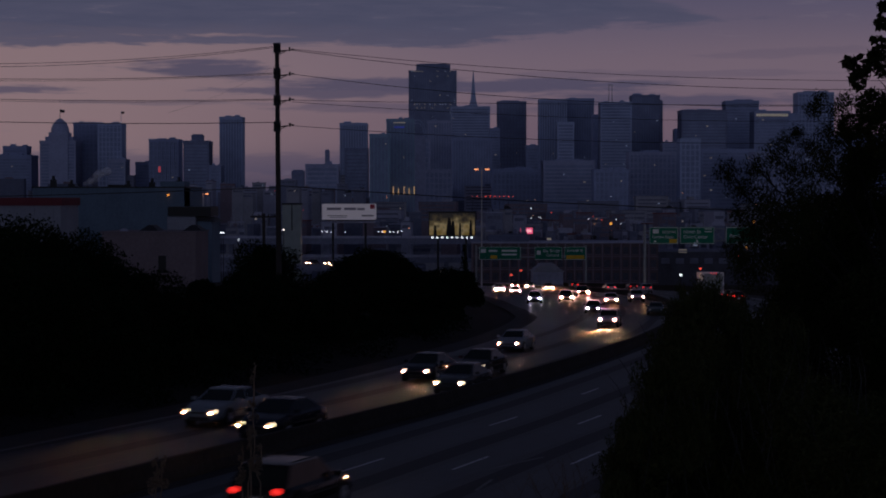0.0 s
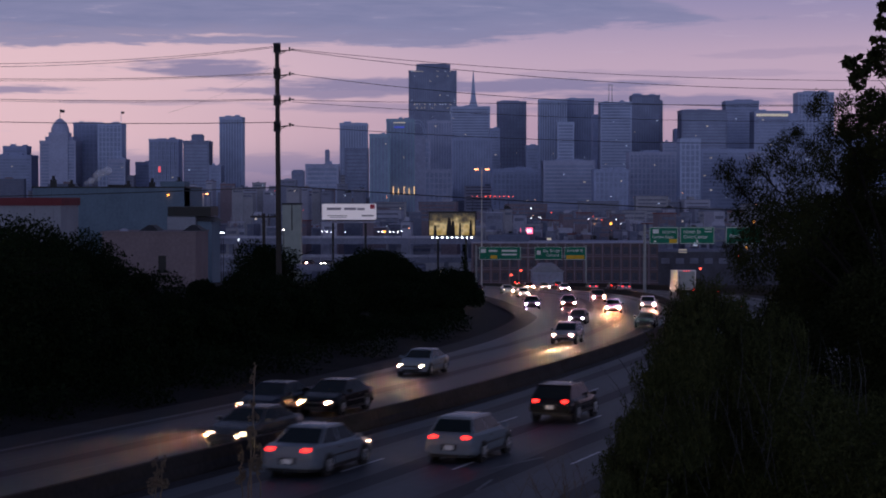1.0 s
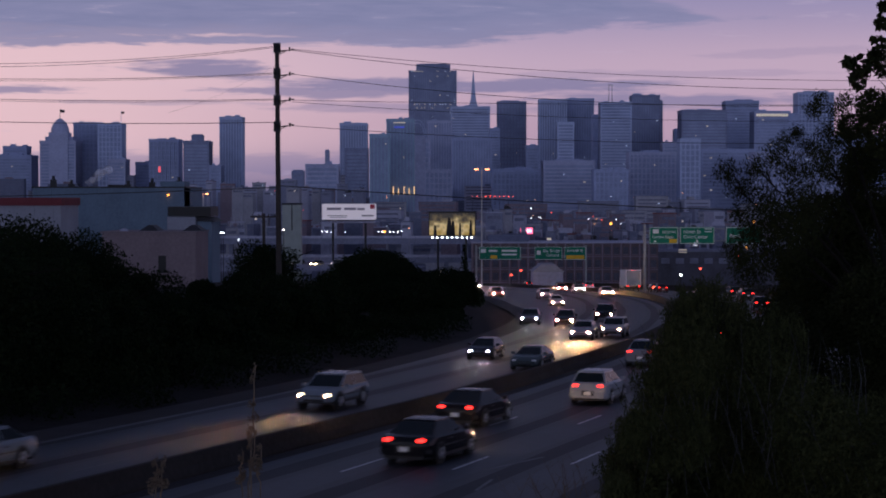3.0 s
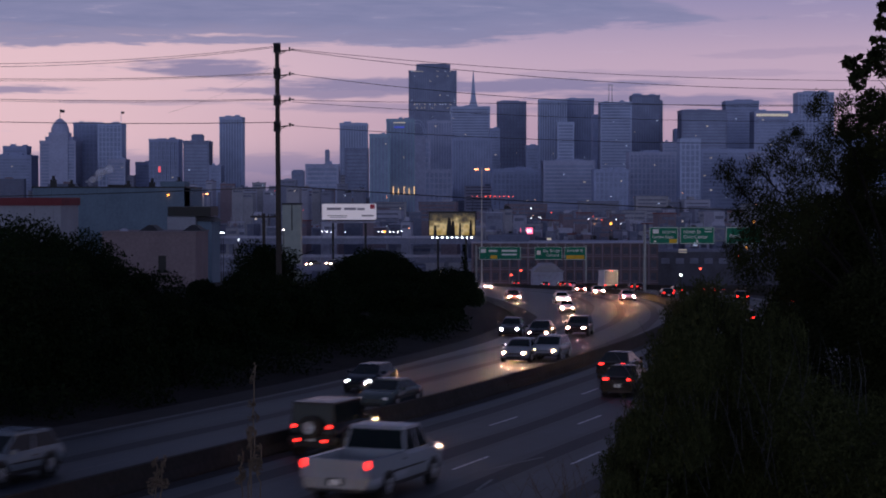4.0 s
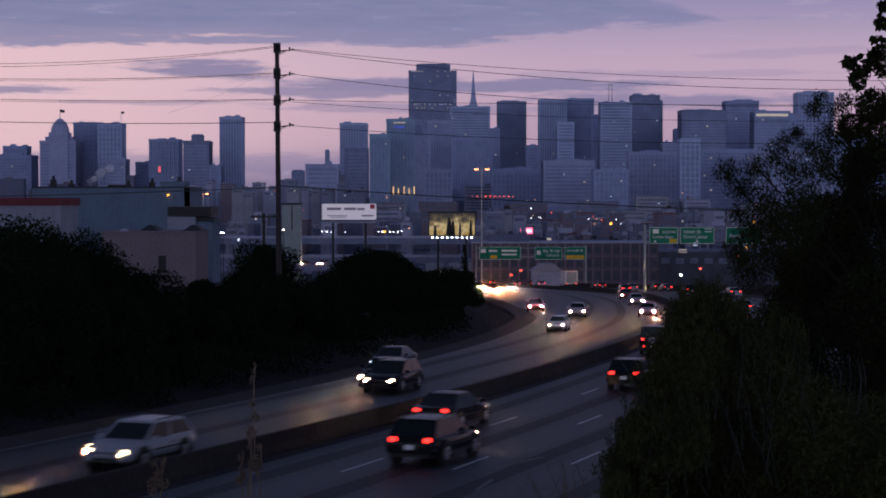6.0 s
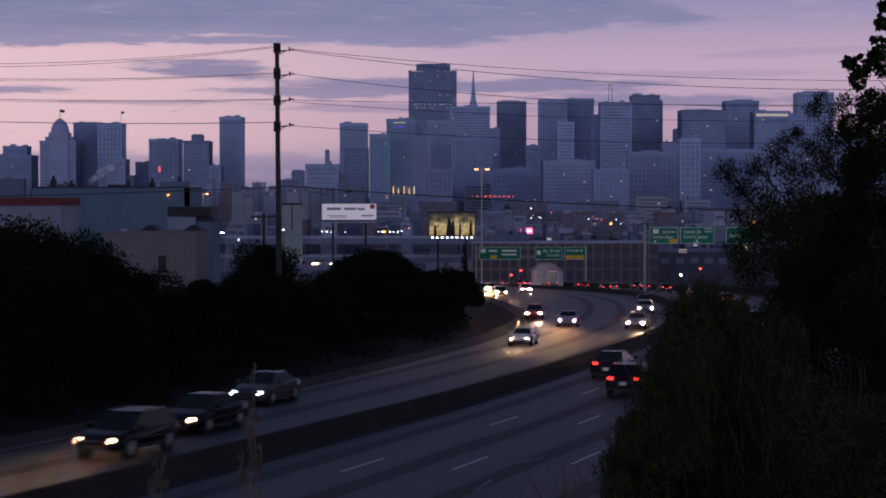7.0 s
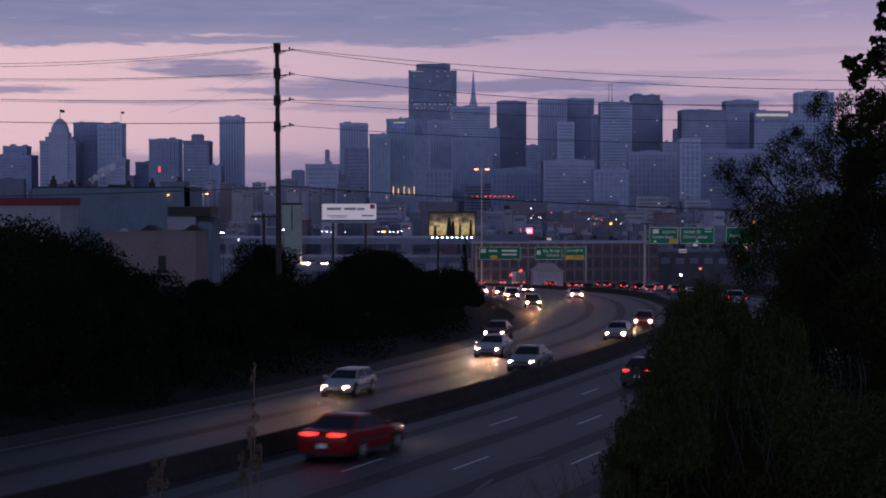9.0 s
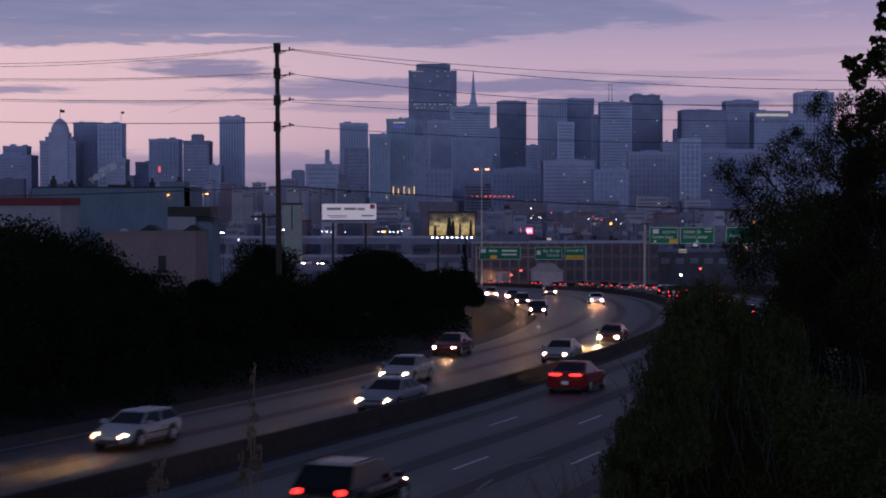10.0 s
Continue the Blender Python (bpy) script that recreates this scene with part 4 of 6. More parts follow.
def left_buildings():
    def bx(px, d):
        return (px - 784) / 3200 * d

    def bz(py, d):
        return 32 + (352 - py) / 3200 * d
    slate = material("slate_blue_cladding", (0.096, 0.136, 0.193), 0.8, vary=0.2, scale=5.0)
    pink = material("pinkish_stucco", (0.154, 0.122, 0.140), 0.9, vary=0.2, scale=4.0, bump=0.01)
    whitew = material("dull_white_wall", (0.206, 0.214, 0.266), 0.8, vary=0.15, scale=4.0)
    redband = material("dark_red_fascia", (0.114, 0.024, 0.032), 0.7, vary=0.2, scale=3.0)
    # big slate warehouse
    d = 330.0
    x0, x1, zt = bx(58, d), bx(326, d), bz(333, d)
    a = thing("warehouse", ((x0 + x1) / 2, d, 0), "large slate-blue clad warehouse with rooftop vents", "warehouse")
    w = x1 - x0
    part("wall", Kit().box(0, 12, 8, w, 24, zt - 8), slate, a)
    part("cladding_rib", corrugated(Kit(), -w / 2, w / 2, -0.04, 8, zt, 1.4), slate, a)
    part("parapet", Kit().box(0, 12, zt, w + 0.3, 24.3, 0.25), M_DARK, a)
    part("stair_block", Kit().box(w / 2 - 2.2, 4, zt - 5, 4.4, 7, 6.2), slate, a)
    for fx, hh in ((-0.40, 1.4), (-0.28, 0.6), (0.1, 0.5), (0.26, 0.9), (0.44, 1.2)):
        part("roof_vent", Kit().box(fx * w, 5, zt + 0.2, 1.0, 1.0, hh).tube((fx * w, 5, zt + 0.2 + hh), (fx * w, 5, zt + hh + 0.9), 0.28), M_DARK, a)
    part("skylight", Kit().box(0.02 * w, 6, zt + 0.25, 3.0, 3, 0.4), M_DARK, a)
    part("wall_lamp", Kit().box(bx(299, d) - (x0 + x1) / 2, -0.5, bz(347, d), 0.3, 0.3, 0.3), AMBER, a, "glowing orange wall lamp")
    # white building with a red fascia
    d = 250.0
    x0, x1 = bx(-60, d), bx(108, d)
    b = thing("shop_building", ((x0 + x1) / 2, d, 0), "dull white building with a dark red fascia band", "building")
    w = x1 - x0
    part("wall", Kit().box(0, 6, 8, w, 12, bz(362, d) - 8), whitew, b)
    part("fascia", Kit().box(0, 5.9, bz(364, d), w + 0.5, 12.6, bz(350, d) - bz(364, d)), redband, b)
    for i in range(5):
        part("pilaster", Kit().box(-w / 2 + 1.2 + i * (w - 2.4) / 4, -0.06, 8, 0.35, 0.15, bz(364, d) - 8.01), whitew, b)
    # pink stucco building
    d = 225.0
    x0, x1 = bx(180, d), bx(346, d)
    c = thing("stucco_building", ((x0 + x1) / 2, d, 0), "dusky pink stucco building with a dark doorway", "building")
    w = x1 - x0
    part("wall", Kit().box(0, 6, 10, w, 12, bz(413, d) - 10), pink, c)
    part("coping", Kit().box(0, 6, bz(413, d), w + 0.3, 12.3, 0.22), pink, c)
    part("doorway", Kit().box(bx(287, d) - (x0 + x1) / 2, -0.03, bz(484, d), 0.95, 0.12, 2.2), M_TRIM, c)
    part("roof_dome", Kit().loft([[(bx(212, d) - (x0 + x1) / 2 + f * 0.65 * math.cos(2 * math.pi * i / 12), 3 + f * 0.65 * math.sin(2 * math.pi * i / 12), bz(413, d) + k) for i in range(12)] for f, k in ((1, 0.1), (0.8, 0.4), (0.3, 0.55))]), HAZED_WALLS[0], c)
    for px in (255, 333):
        x = bx(px, d) - (x0 + x1) / 2
        part("roof_gable", Kit().hull([(x - 1.4, 4, bz(411, d)), (x + 1.2, 4, bz(411, d)), (x + 1.2, 9, bz(411, d)), (x - 1.4, 9, bz(411, d))], [(x - 0.3, 5, bz(411, d) + 0.8), (x + 0.3, 5, bz(411, d) + 0.8), (x + 0.3, 8, bz(411, d) + 0.8), (x - 0.3, 8, bz(411, d) + 0.8)]), M_DARK, c)
    # pale annex with a black tank on its roof
    d = 262.0
    x0, x1 = bx(296, d), bx(372, d)
    e = thing("annex_building", ((x0 + x1) / 2, d, 0), "pale annex with windows and a black rooftop box", "building")
    w = x1 - x0
    cx = (x0 + x1) / 2
    part("wall", Kit().box(bx(321, d) - cx, 5, 8, bx(346, d) - bx(296, d), 10, bz(384, d) - 8), whitew, e)
    part("roof_box", Kit().box(0, 5, bz(383, d), w, 9, bz(366, d) - bz(383, d)), M_TRIM, e, "black rooftop box")
    part("side_wall", Kit().box(bx(359.5, d) - cx, 6, 8, bx(373, d) - bx(346, d) - 0.02, 10, bz(392, d) - 8), slate, e)
    part("side_roof", Kit().hull([(bx(344, d) - cx, 0.8, bz(392, d)), (bx(379, d) - cx, 0.8, bz(393, d)), (bx(379, d) - cx, 11, bz(393, d)), (bx(344, d) - cx, 11, bz(392, d))], [(bx(346, d) - cx, 1, bz(384, d)), (bx(366, d) - cx, 1, bz(385, d)), (bx(366, d) - cx, 11, bz(385, d)), (bx(346, d) - cx, 11, bz(384, d))]), M_DARK, e)
    for k in range(4):
        part("window", Kit().box(bx(352 + 12 * (k % 2), d) - cx, 0.95, bz(432 + 22 * (k // 2), d), 0.45, 0.12, 1.1), M_TRIM, e)


left_buildings()


# ---- billboards, signs and masts in the middle distance ----
def picture_print():
    """Gold fields fading up into a dark sky, floodlight put in as a glow."""
    m = bpy.data.materials.new("billboard_picture")
    m.use_nodes = True
    n, l = m.node_tree.nodes, m.node_tree.links
    b = n["Principled BSDF"]
    tc, sep, nz, ad, rm = (n.new("ShaderNode" + k) for k in ("TexCoord", "SeparateXYZ", "TexNoise", "Math", "ValToRGB"))
    l.new(tc.outputs["Generated"], sep.inputs[0])
    l.new(tc.outputs["Object"], nz.inputs["Vector"])
    nz.inputs["Scale"].default_value, nz.inputs["Detail"].default_value = 0.55, 5.0
    ad.operation = "MULTIPLY_ADD"
    l.new(nz.outputs[0], ad.inputs[0])
    ad.inputs[1].default_value = 1.5
    l.new(sep.outputs[2], ad.inputs[2])
    e = rm.color_ramp.elements
    for _ in range(3):
        e.new(0.5)
    for k, (p, c) in enumerate(((0.0, (0.10, 0.06, 0.015)), (0.36, (0.42, 0.27, 0.06)), (0.55, (0.62, 0.47, 0.22)), (0.68, (0.22, 0.16, 0.07)), (0.85, (0.035, 0.03, 0.025)))):
        e[k].position, e[k].color = p, (*c, 1)
    half = n.new("ShaderNodeMath")
    half.operation, half.inputs[1].default_value = "MULTIPLY", 0.5
    l.new(ad.outputs[0], half.inputs[0])
    l.new(half.outputs[0], rm.inputs[0])
    l.new(rm.outputs[0], b.inputs["Base Color"])
    l.new(rm.outputs[0], b.inputs["Emission Color"])
    b.inputs["Emission Strength"].default_value = 0.55
    return m


def billboard(x, y, z, wide, high, kind):
    ob = thing("billboard", (x, y, 0), "white lit billboard with faint lines of print" if kind == "white" else "dark billboard with a yellow lit picture", "billboard")
    # the white panel glows itself in place of lamplight falling on it
    part("panel", Kit().box(0, 0, z, wide, 0.4, high), glow("billboard_white", (0.62, 0.56, 0.62), 0.36) if kind == "white" else material("billboard_dark", (0.03, 0.028, 0.025), 0.5, vary=0.4, scale=2.0), ob)
    part("catwalk", Kit().box(0, -0.7, z - 0.35, wide * 0.92, 0.9, 0.15), M_DARK, ob)
    for fx in (-0.3, 0.3):
        part("post", Kit().tube((fx * wide, 0.4, 2), (fx * wide, 0.4, z), 0.3), M_DARK, ob)
    if kind == "white":
        grey = material("billboard_print", (0.32, 0.28, 0.33), 0.6, vary=0.1)
        for i, (cx, wd, zz, hh) in enumerate(((-0.28, 0.26, 0.60, 0.16), (0.02, 0.22, 0.60, 0.16), (0.22, 0.14, 0.60, 0.14), (-0.22, 0.36, 0.22, 0.05), (-0.2, 0.3, 0.12, 0.04), (0.34, 0.22, 0.2, 0.10))):
            part("print_line", Kit().box(cx * wide, -0.21, z + zz * high, wd * wide, 0.03, hh * high), grey, ob)
        part("red_square", Kit().box(0.43 * wide, -0.21, z + 0.68 * high, 0.085 * wide, 0.03, 0.28 * high), material("billboard_red", (0.45, 0.05, 0.08), 0.6, vary=0.1), ob)
        part("ledge", Kit().box(0.06 * wide, -0.3, z - 0.9, wide * 0.84, 0.3, 0.75), HAZED_WALLS[0], ob)
    else:
        part("picture", Kit().box(0, -0.22, z + 0.2, wide - 0.5, 0.04, high - 0.7), picture_print(), ob, "golden landscape picture with dark figures")
        for cx, wd, hh in ((-0.36, 0.03, 0.42), (-0.06, 0.055, 0.72), (0.02, 0.04, 0.6), (0.17, 0.025, 0.5), (0.40, 0.03, 0.62)):
            part("picture_shape", Kit().loft([[(cx * wide + a * wd * wide, -0.25 - k, z + 0.2 + high * b * hh) for a, b in ((-1.2, 0), (1.2, 0), (0.8, 0.7), (0.4, 1), (-0.4, 1), (-0.9, 0.6))] for k in (0, 0.03)]), M_TRIM, ob)
        for i in range(9):
            part("floodlight", Kit().box((-0.42 + 0.105 * i) * wide, -1.1, z - 0.55, 0.45, 0.25, 0.3), WHITE_LAMP, ob)


def mid(px, py, d):
    return (px - 784) / 3200 * d, 32 + (352 - py) / 3200 * d


x, z = mid(618, 389, 490)
billboard(x, 490, z, 14.7, 4.3, "white")
x, z = mid(800, 418, 500)
billboard(x, 500, z, 13.0, 6.8, "dark")


def tank_shed():
    x, z = mid(516, 405, 430)
    ob = thing("storage_shed", (x, 430, 0), "pale metal shed tower with a dark stripe", "shed")
    pale = material("pale_sheet_metal", (0.24, 0.27, 0.27), 0.6, 0.2, vary=0.2, scale=2.0)
    part("wall", Kit().box(0, 2, 5, 4.4, 4, 32.0 - 1.4 - 5), pale, ob)
    part("stripe", Kit().box(0.1, -0.05, 24.5, 0.25, 0.12, 6.0), M_DARK, ob)
    part("roof", Kit().hull([(-2.4, -0.2, 30.6), (2.4, -0.2, 30.6), (2.4, 4.2, 30.6), (-2.4, 4.2, 30.6)], [(-2.3, 0.2, 30.95), (2.3, 0.2, 30.95), (2.3, 4, 30.95), (-2.3, 4, 30.95)]), M_DARK, ob)


tank_shed()


def neon():
    x, z = mid(932, 414, 620)
    ob = thing("neon_sign", (x, 620, 0), "small glowing pink-red sign on a rooftop frame", "sign")
    part("panel", Kit().box(0, 0, z, 4.2, 0.4, 2.0), glow("neon_red", (1.0, 0.12, 0.25), 2.2), ob)
    for i in range(4):
        part("bar", Kit().box(-1.3 + 0.85 * i, -0.25, z + 0.6, 0.55, 0.08, 0.8), glow("neon_white", (1.0, 0.75, 0.8), 3.0), ob)
    part("frame", Kit().tube((-1.5, 0.2, 5), (-1.5, 0.2, z), 0.12).tube((1.5, 0.2, 5), (1.5, 0.2, z), 0.12), M_DARK, ob)


neon()


def letters(text, size, at, parent, mat=None):
    cu = bpy.data.curves.new("lettering", "FONT")
    cu.body, cu.size, cu.extrude, cu.align_x = text, size, 0.01, "LEFT"
    cu.materials.append(mat or M_SIGNTEXT)
    ob = new("lettering", cu)
    ob.parent = parent
    ob.matrix_basis = pose(*at, 90, 0, 0)
    return ob


def sign_panel(parent, x, z, wide, high, lines, exit_only=False, y=-0.2):
    p = part("sign_panel", Kit().box(x, y, z, wide, 0.1, high), M_SIGN, parent, "green guide sign panel with white lettering")
    for e in (Kit().box(x, y - 0.055, z + 0.06, wide - 0.12, 0.03, 0.07), Kit().box(x, y - 0.055, z + high - 0.13, wide - 0.12, 0.03, 0.07),
              Kit().box(x - wide / 2 + 0.09, y - 0.055, z + 0.13, 0.07, 0.03, high - 0.26), Kit().box(x + wide / 2 - 0.09, y - 0.055, z + 0.13, 0.07, 0.03, high - 0.26)):
        part("border", e, M_SIGNTEXT, p)
    for kind, a, b, c, d in lines:
        if isinstance(kind, str) and kind != "bar" and kind != "yellow":
            letters(kind, c, (x - wide / 2 + a * wide, y - 0.07, z + b * high), p)
        else:
            part("text_bar", Kit().box(x - wide / 2 + a * wide, y - 0.06, z + b * high, c * wide, 0.03, d * high), M_YELLOW if kind == "yellow" else M_SIGNTEXT, p)
    return p


def gantries():
    # near gantry over the outbound lanes
    d = 300.0
    x0, _ = mid(1141, 400, d)
    g = thing("sign_gantry", (0, d, 0), "steel overhead gantry with green freeway guide signs", "road sign")
    zb, zt = mid(0, 432, d)[1], mid(0, 402, d)[1]
    part("post", Kit().tube((x0, 0, 14), (x0, 0, zt + 0.4), 0.28, 0.22), M_STEEL, g)
    xr = mid(1420, 400, d)[0]
    part("post", Kit().tube((xr, 0, 14), (xr, 0, zt + 0.4), 0.28, 0.22), M_STEEL, g)
    for zz in (zb + 0.5, zt - 0.3):
        part("chord", Kit().tube((x0, 0.1, zz), (xr, 0.1, zz), 0.09), M_STEEL, g)
    n = 18
    for i in range(n):
        a, b = x0 + (xr - x0) * i / n, x0 + (xr - x0) * (i + 1) / n
        part("brace", Kit().tube((a, 0.1, zb + 0.5 if i % 2 else zt - 0.3), (b, 0.1, zt - 0.3 if i % 2 else zb + 0.5), 0.05, sides=5), M_STEEL, g)
    h = zt - zb
    xa, xb = mid(1149, 0, d)[0], mid(1200, 0, d)[0]
    sign_panel(g, (xa + xb) / 2, zb, xb - xa, h, [("bar", 0.22, 0.62, 0.2, 0.24), ("NORTH", 0.45, 0.62, 0.62, 0), ("Golden Gate", 0.08, 0.33, 0.68, 0), ("bar", 0.2, 0.1, 0.08, 0.1), ("yellow", 0.82, 0.05, 0.26, 0.24)])
    xa, xb = mid(1203, 0, d)[0], mid(1264, 0, d)[0]
    sign_panel(g, (xa + xb) / 2, zb, xb - xa, h, [("Ninth St", 0.1, 0.62, 0.85, 0), ("Civic Center", 0.1, 0.33, 0.78, 0), ("bar", 0.5, 0.08, 0.05, 0.16), ("bar", 0.82, 0.70, 0.2, 0.05), ("bar", 0.82, 0.86, 0.2, 0.05)])
    xa, xb = mid(1284, 0, d)[0], mid(1350, 0, d)[0]
    sign_panel(g, (xa + xb) / 2, zb, xb - xa, h, [("Bay Bridge", 0.1, 0.4, 0.8, 0), ("bar", 0.3, 0.08, 0.08, 0.12)])
    for px in (1229, 1318):
        part("sign_lamp", Kit().box(mid(px, 0, d)[0], -1.2, zb - 0.3, 0.7, 0.25, 0.22).tube((mid(px, 0, d)[0], -1.1, zb - 0.2), (mid(px, 0, d)[0], 0, zb + 0.4), 0.04), WIN_COOL, g)
    # farther gantry
    d = 430.0
    g2 = thing("sign_gantry", (0, d, 0), "distant overhead gantry with three green guide signs", "road sign")
    zb, zt = mid(0, 460, d)[1], mid(0, 437, d)[1]
    h = zt - zb
    xl, xr = mid(843, 0, d)[0], mid(1037, 0, d)[0]
    for xx in (xl, xr):
        part("post", Kit().tube((xx, 0, 4), (xx, 0, zt + 0.3), 0.26, 0.2), M_STEEL, g2)
    for zz in (zb + 0.6, zt - 0.3):
        part("chord", Kit().tube((xl, 0.1, zz), (xr, 0.1, zz), 0.1), M_STEEL, g2)
    for a, b, lines in ((848, 922, [("bar", 0.1, 0.55, 0.12, 0.28), ("bar", 0.33, 0.62, 0.2, 0.14), ("bar", 0.72, 0.62, 0.36, 0.14), ("bar", 0.72, 0.34, 0.36, 0.12), ("yellow", 0.35, 0.08, 0.16, 0.26)]),
                        (946, 995, [("Bay Bridge", 0.30, 0.60, 0.95, 0), ("Oakland", 0.42, 0.26, 0.9, 0), ("bar", 0.15, 0.4, 0.14, 0.3)]), (999, 1037, [("Seventh St", 0.1, 0.62, 0.92, 0), ("yellow", 0.5, 0.06, 0.84, 0.28)])):
        xa, xb = mid(a, 0, d)[0], mid(b, 0, d)[0]
        sign_panel(g2, (xa + xb) / 2, zb, xb - xa, h, lines)


gantries()


def brick_building():
    d = 500.0
    x0, x1 = mid(836, 0, d)[0], mid(1165, 0, d)[0]
    zt = mid(0, 431, d)[1]
    brick = material("brown_brick", (0.095, 0.07, 0.08), 0.9, vary=0.25, scale=3.0)
    pane_dark = material("dusky_pane", (0.055, 0.055, 0.08), 0.4, vary=0.5, scale=4.0)
    ob = thing("brick_building", ((x0 + x1) / 2, d, 0), "long brown brick industrial building with window rows", "building")
    w = x1 - x0
    part("wall", Kit().box(0, 10, 0, w, 20, zt), brick, ob)
    part("cornice", Kit().box(0, 10, zt, w + 0.4, 20.4, 0.4), HAZED_WALLS[0], ob)
    part("roof_monitor", Kit().box(-w * 0.3, 10, zt + 0.4, w * 0.22, 8, 1.8), HAZED_WALLS[4], ob)
    for r, z in enumerate((zt - 3.0, zt - 6.6, zt - 10.2)):
        for i in range(20):
            x = -w / 2 + (i + 0.5) * w / 20
            win = part("window", Kit().box(x, -0.02, z, 1.5, 0.12, 2.0), pane_dark, ob)
            part("sill", Kit().box(x, -0.08, z - 0.18, 1.7, 0.22, 0.15), HAZED_WALLS[2], win)
        part("belt_course", Kit().box(0, -0.05, z - 0.75, w, 0.12, 0.25), HAZED_WALLS[2], ob)
    for i in range(20):
        x = -w / 2 + i * w / 20
        part("pier", Kit().box(x, -0.07, 0, 0.42, 0.3, zt), HAZED_WALLS[2], ob)
    d2 = 440.0
    x, z = mid(970, 480, d2)
    sh = thing("gabled_shed", (x, d2, 0), "small pale gabled shed beside the freeway", "shed")
    pale = HAZED_WALLS[0]
    zw, zr = mid(0, 482, d2)[1], mid(0, 468, d2)[1]
    part("wall", Kit().box(0, 5, 3, 7.4, 10, zw - 3), pale, sh)
    part("roof", Kit().loft([[(-4.0, yy, zw), (4.0, yy, zw), (1.6, yy, zr), (-1.6, yy, zr)] for yy in (-0.3, 10.3)]), HAZED_WALLS[3], sh)
    # dark storage row farther right
    x0, x1 = mid(1165, 0, 520)[0], mid(1420, 0, 520)[0]
    r = thing("low_warehouse", ((x0 + x1) / 2, 520, 0), "long dark low warehouse behind the freeway", "warehouse")
    zt = mid(0, 446, 520)[1]
    part("wall", Kit().box(0, 10, 0, x1 - x0, 20, zt), pane_dark, r)
    part("roof", Kit().box(0, 10, zt, x1 - x0 + 0.5, 20.5, 0.4), M_ROOF, r)
    for i in range(10):
        part("window", Kit().box(-(x1 - x0) * 0.45 + i * (x1 - x0) * 0.1, -0.03, zt - 3.4, 2.4, 0.12, 1.6), M_LOWPANE, r)
    part("lit_window", Kit().box(-(x1 - x0) * 0.33, -0.12, zt - 0.2, 2.2, 0.2, 0.9), WIN_WARM, r)


brick_building()


def jumbled_roofs():
    """Sheds, roof units and pipes crowded behind the brick building and the ramps."""
    rng = random.Random(57)
    red = material("dull_red_roof", (0.16, 0.055, 0.06), 0.8, vary=0.25, scale=3.0)
    for x0, x1, y0, y1, d0, d1, n in ((845, 1150, 402, 430, 530, 640, 34), (1150, 1330, 395, 432, 560, 700, 14), (370, 840, 376, 408, 720, 900, 34), (845, 1320, 370, 398, 720, 980, 30), (330, 640, 318, 345, 1150, 1500, 22)):
        for i in range(n):
            d = rng.uniform(d0, d1)
            x, z = mid(x0 + (x1 - x0) * (i + rng.random()) / n, rng.uniform(y0, y1), d)
            wide, deep = rng.uniform(0.5, 1.5) * (x1 - x0) / n * d / 3200 * 1.4, rng.uniform(6, 14)
            ob = thing("roof_shed", (x, d, 0), "small flat-roofed building crowded among city roofs", "building", "jumbled city roofs", turn=rng.uniform(-12, 12))
            part("wall", Kit().box(0, 0, 0, wide, deep, z), rng.choice(HAZED_WALLS), ob)
            part("roof", Kit().box(0, 0, z, wide + 0.5, deep + 0.5, 0.45), red if rng.random() < 0.22 else rng.choice((M_ROOF, HAZED_WALLS[0], HAZED_WALLS[4])), ob)
            unit = Kit()
            for _ in range(rng.randint(1, 3)):
                ux = rng.uniform(-0.4, 0.4) * wide
                if rng.random() < 0.5:
                    unit.box(ux, 0, z + 0.45, rng.uniform(0.8, 0.25 * wide + 1), 2, rng.uniform(0.5, 1.6))
                else:
                    unit.tube((ux, 0, z + 0.45), (ux, 0, z + rng.uniform(1.4, 4.0)), 0.14, 0.1, 6)
            part("roof_unit", unit, rng.choice(HAZED_WALLS + [M_DARK]), ob)["kind"] = "stuff"
            part("window_band", Kit().box(0, -deep / 2 - 0.03, z - 2.4, wide * 0.8, 0.12, 1.2), M_LOWPANE, ob)
            if rng.random() < 0.18:
                part("lit_window", Kit().box(rng.uniform(-0.3, 0.3) * wide, -deep / 2 - 0.12, z - 2.3, rng.uniform(0.5, 1.4), 0.1, 0.8), rng.choice((WIN_WARM, WIN_COOL, AMBER)), ob)


jumbled_roofs()


def single_lamp(px, py, d, mat, label, r=0.3):
    x, z = mid(px, py, d)
    ob = thing("street_lamp", (x, d, 0), label, "lamp", "lamps along the freeway")
    part("pole", Kit().tube((0, 0.1, 4), (0, 0.1, z), 0.12, 0.07, 6), M_DARK, ob)
    part("lamp_head", Kit().loft([[(f * r * math.cos(2 * math.pi * i / 8), f * r * math.sin(2 * math.pi * i / 8), z + k * r) for i in range(8)] for f, k in ((0.5, -0.6), (1, 0), (0.5, 0.6))]), mat, ob)


single_lamp(1205, 487, 330, WHITE_LAMP, "bright white lamp on a pole by the freeway", 0.26)
for px, py in ((922, 479), (905, 487), (1240, 476), (1307, 453)):
    single_lamp(px, py, 410, RED_DOT, "small red signal lamp on a post", 0.28)
single_lamp(502, 407, 420, glow("white_red_lamp", (1.0, 0.7, 0.7), 14), "white lamp on a post", 0.2)
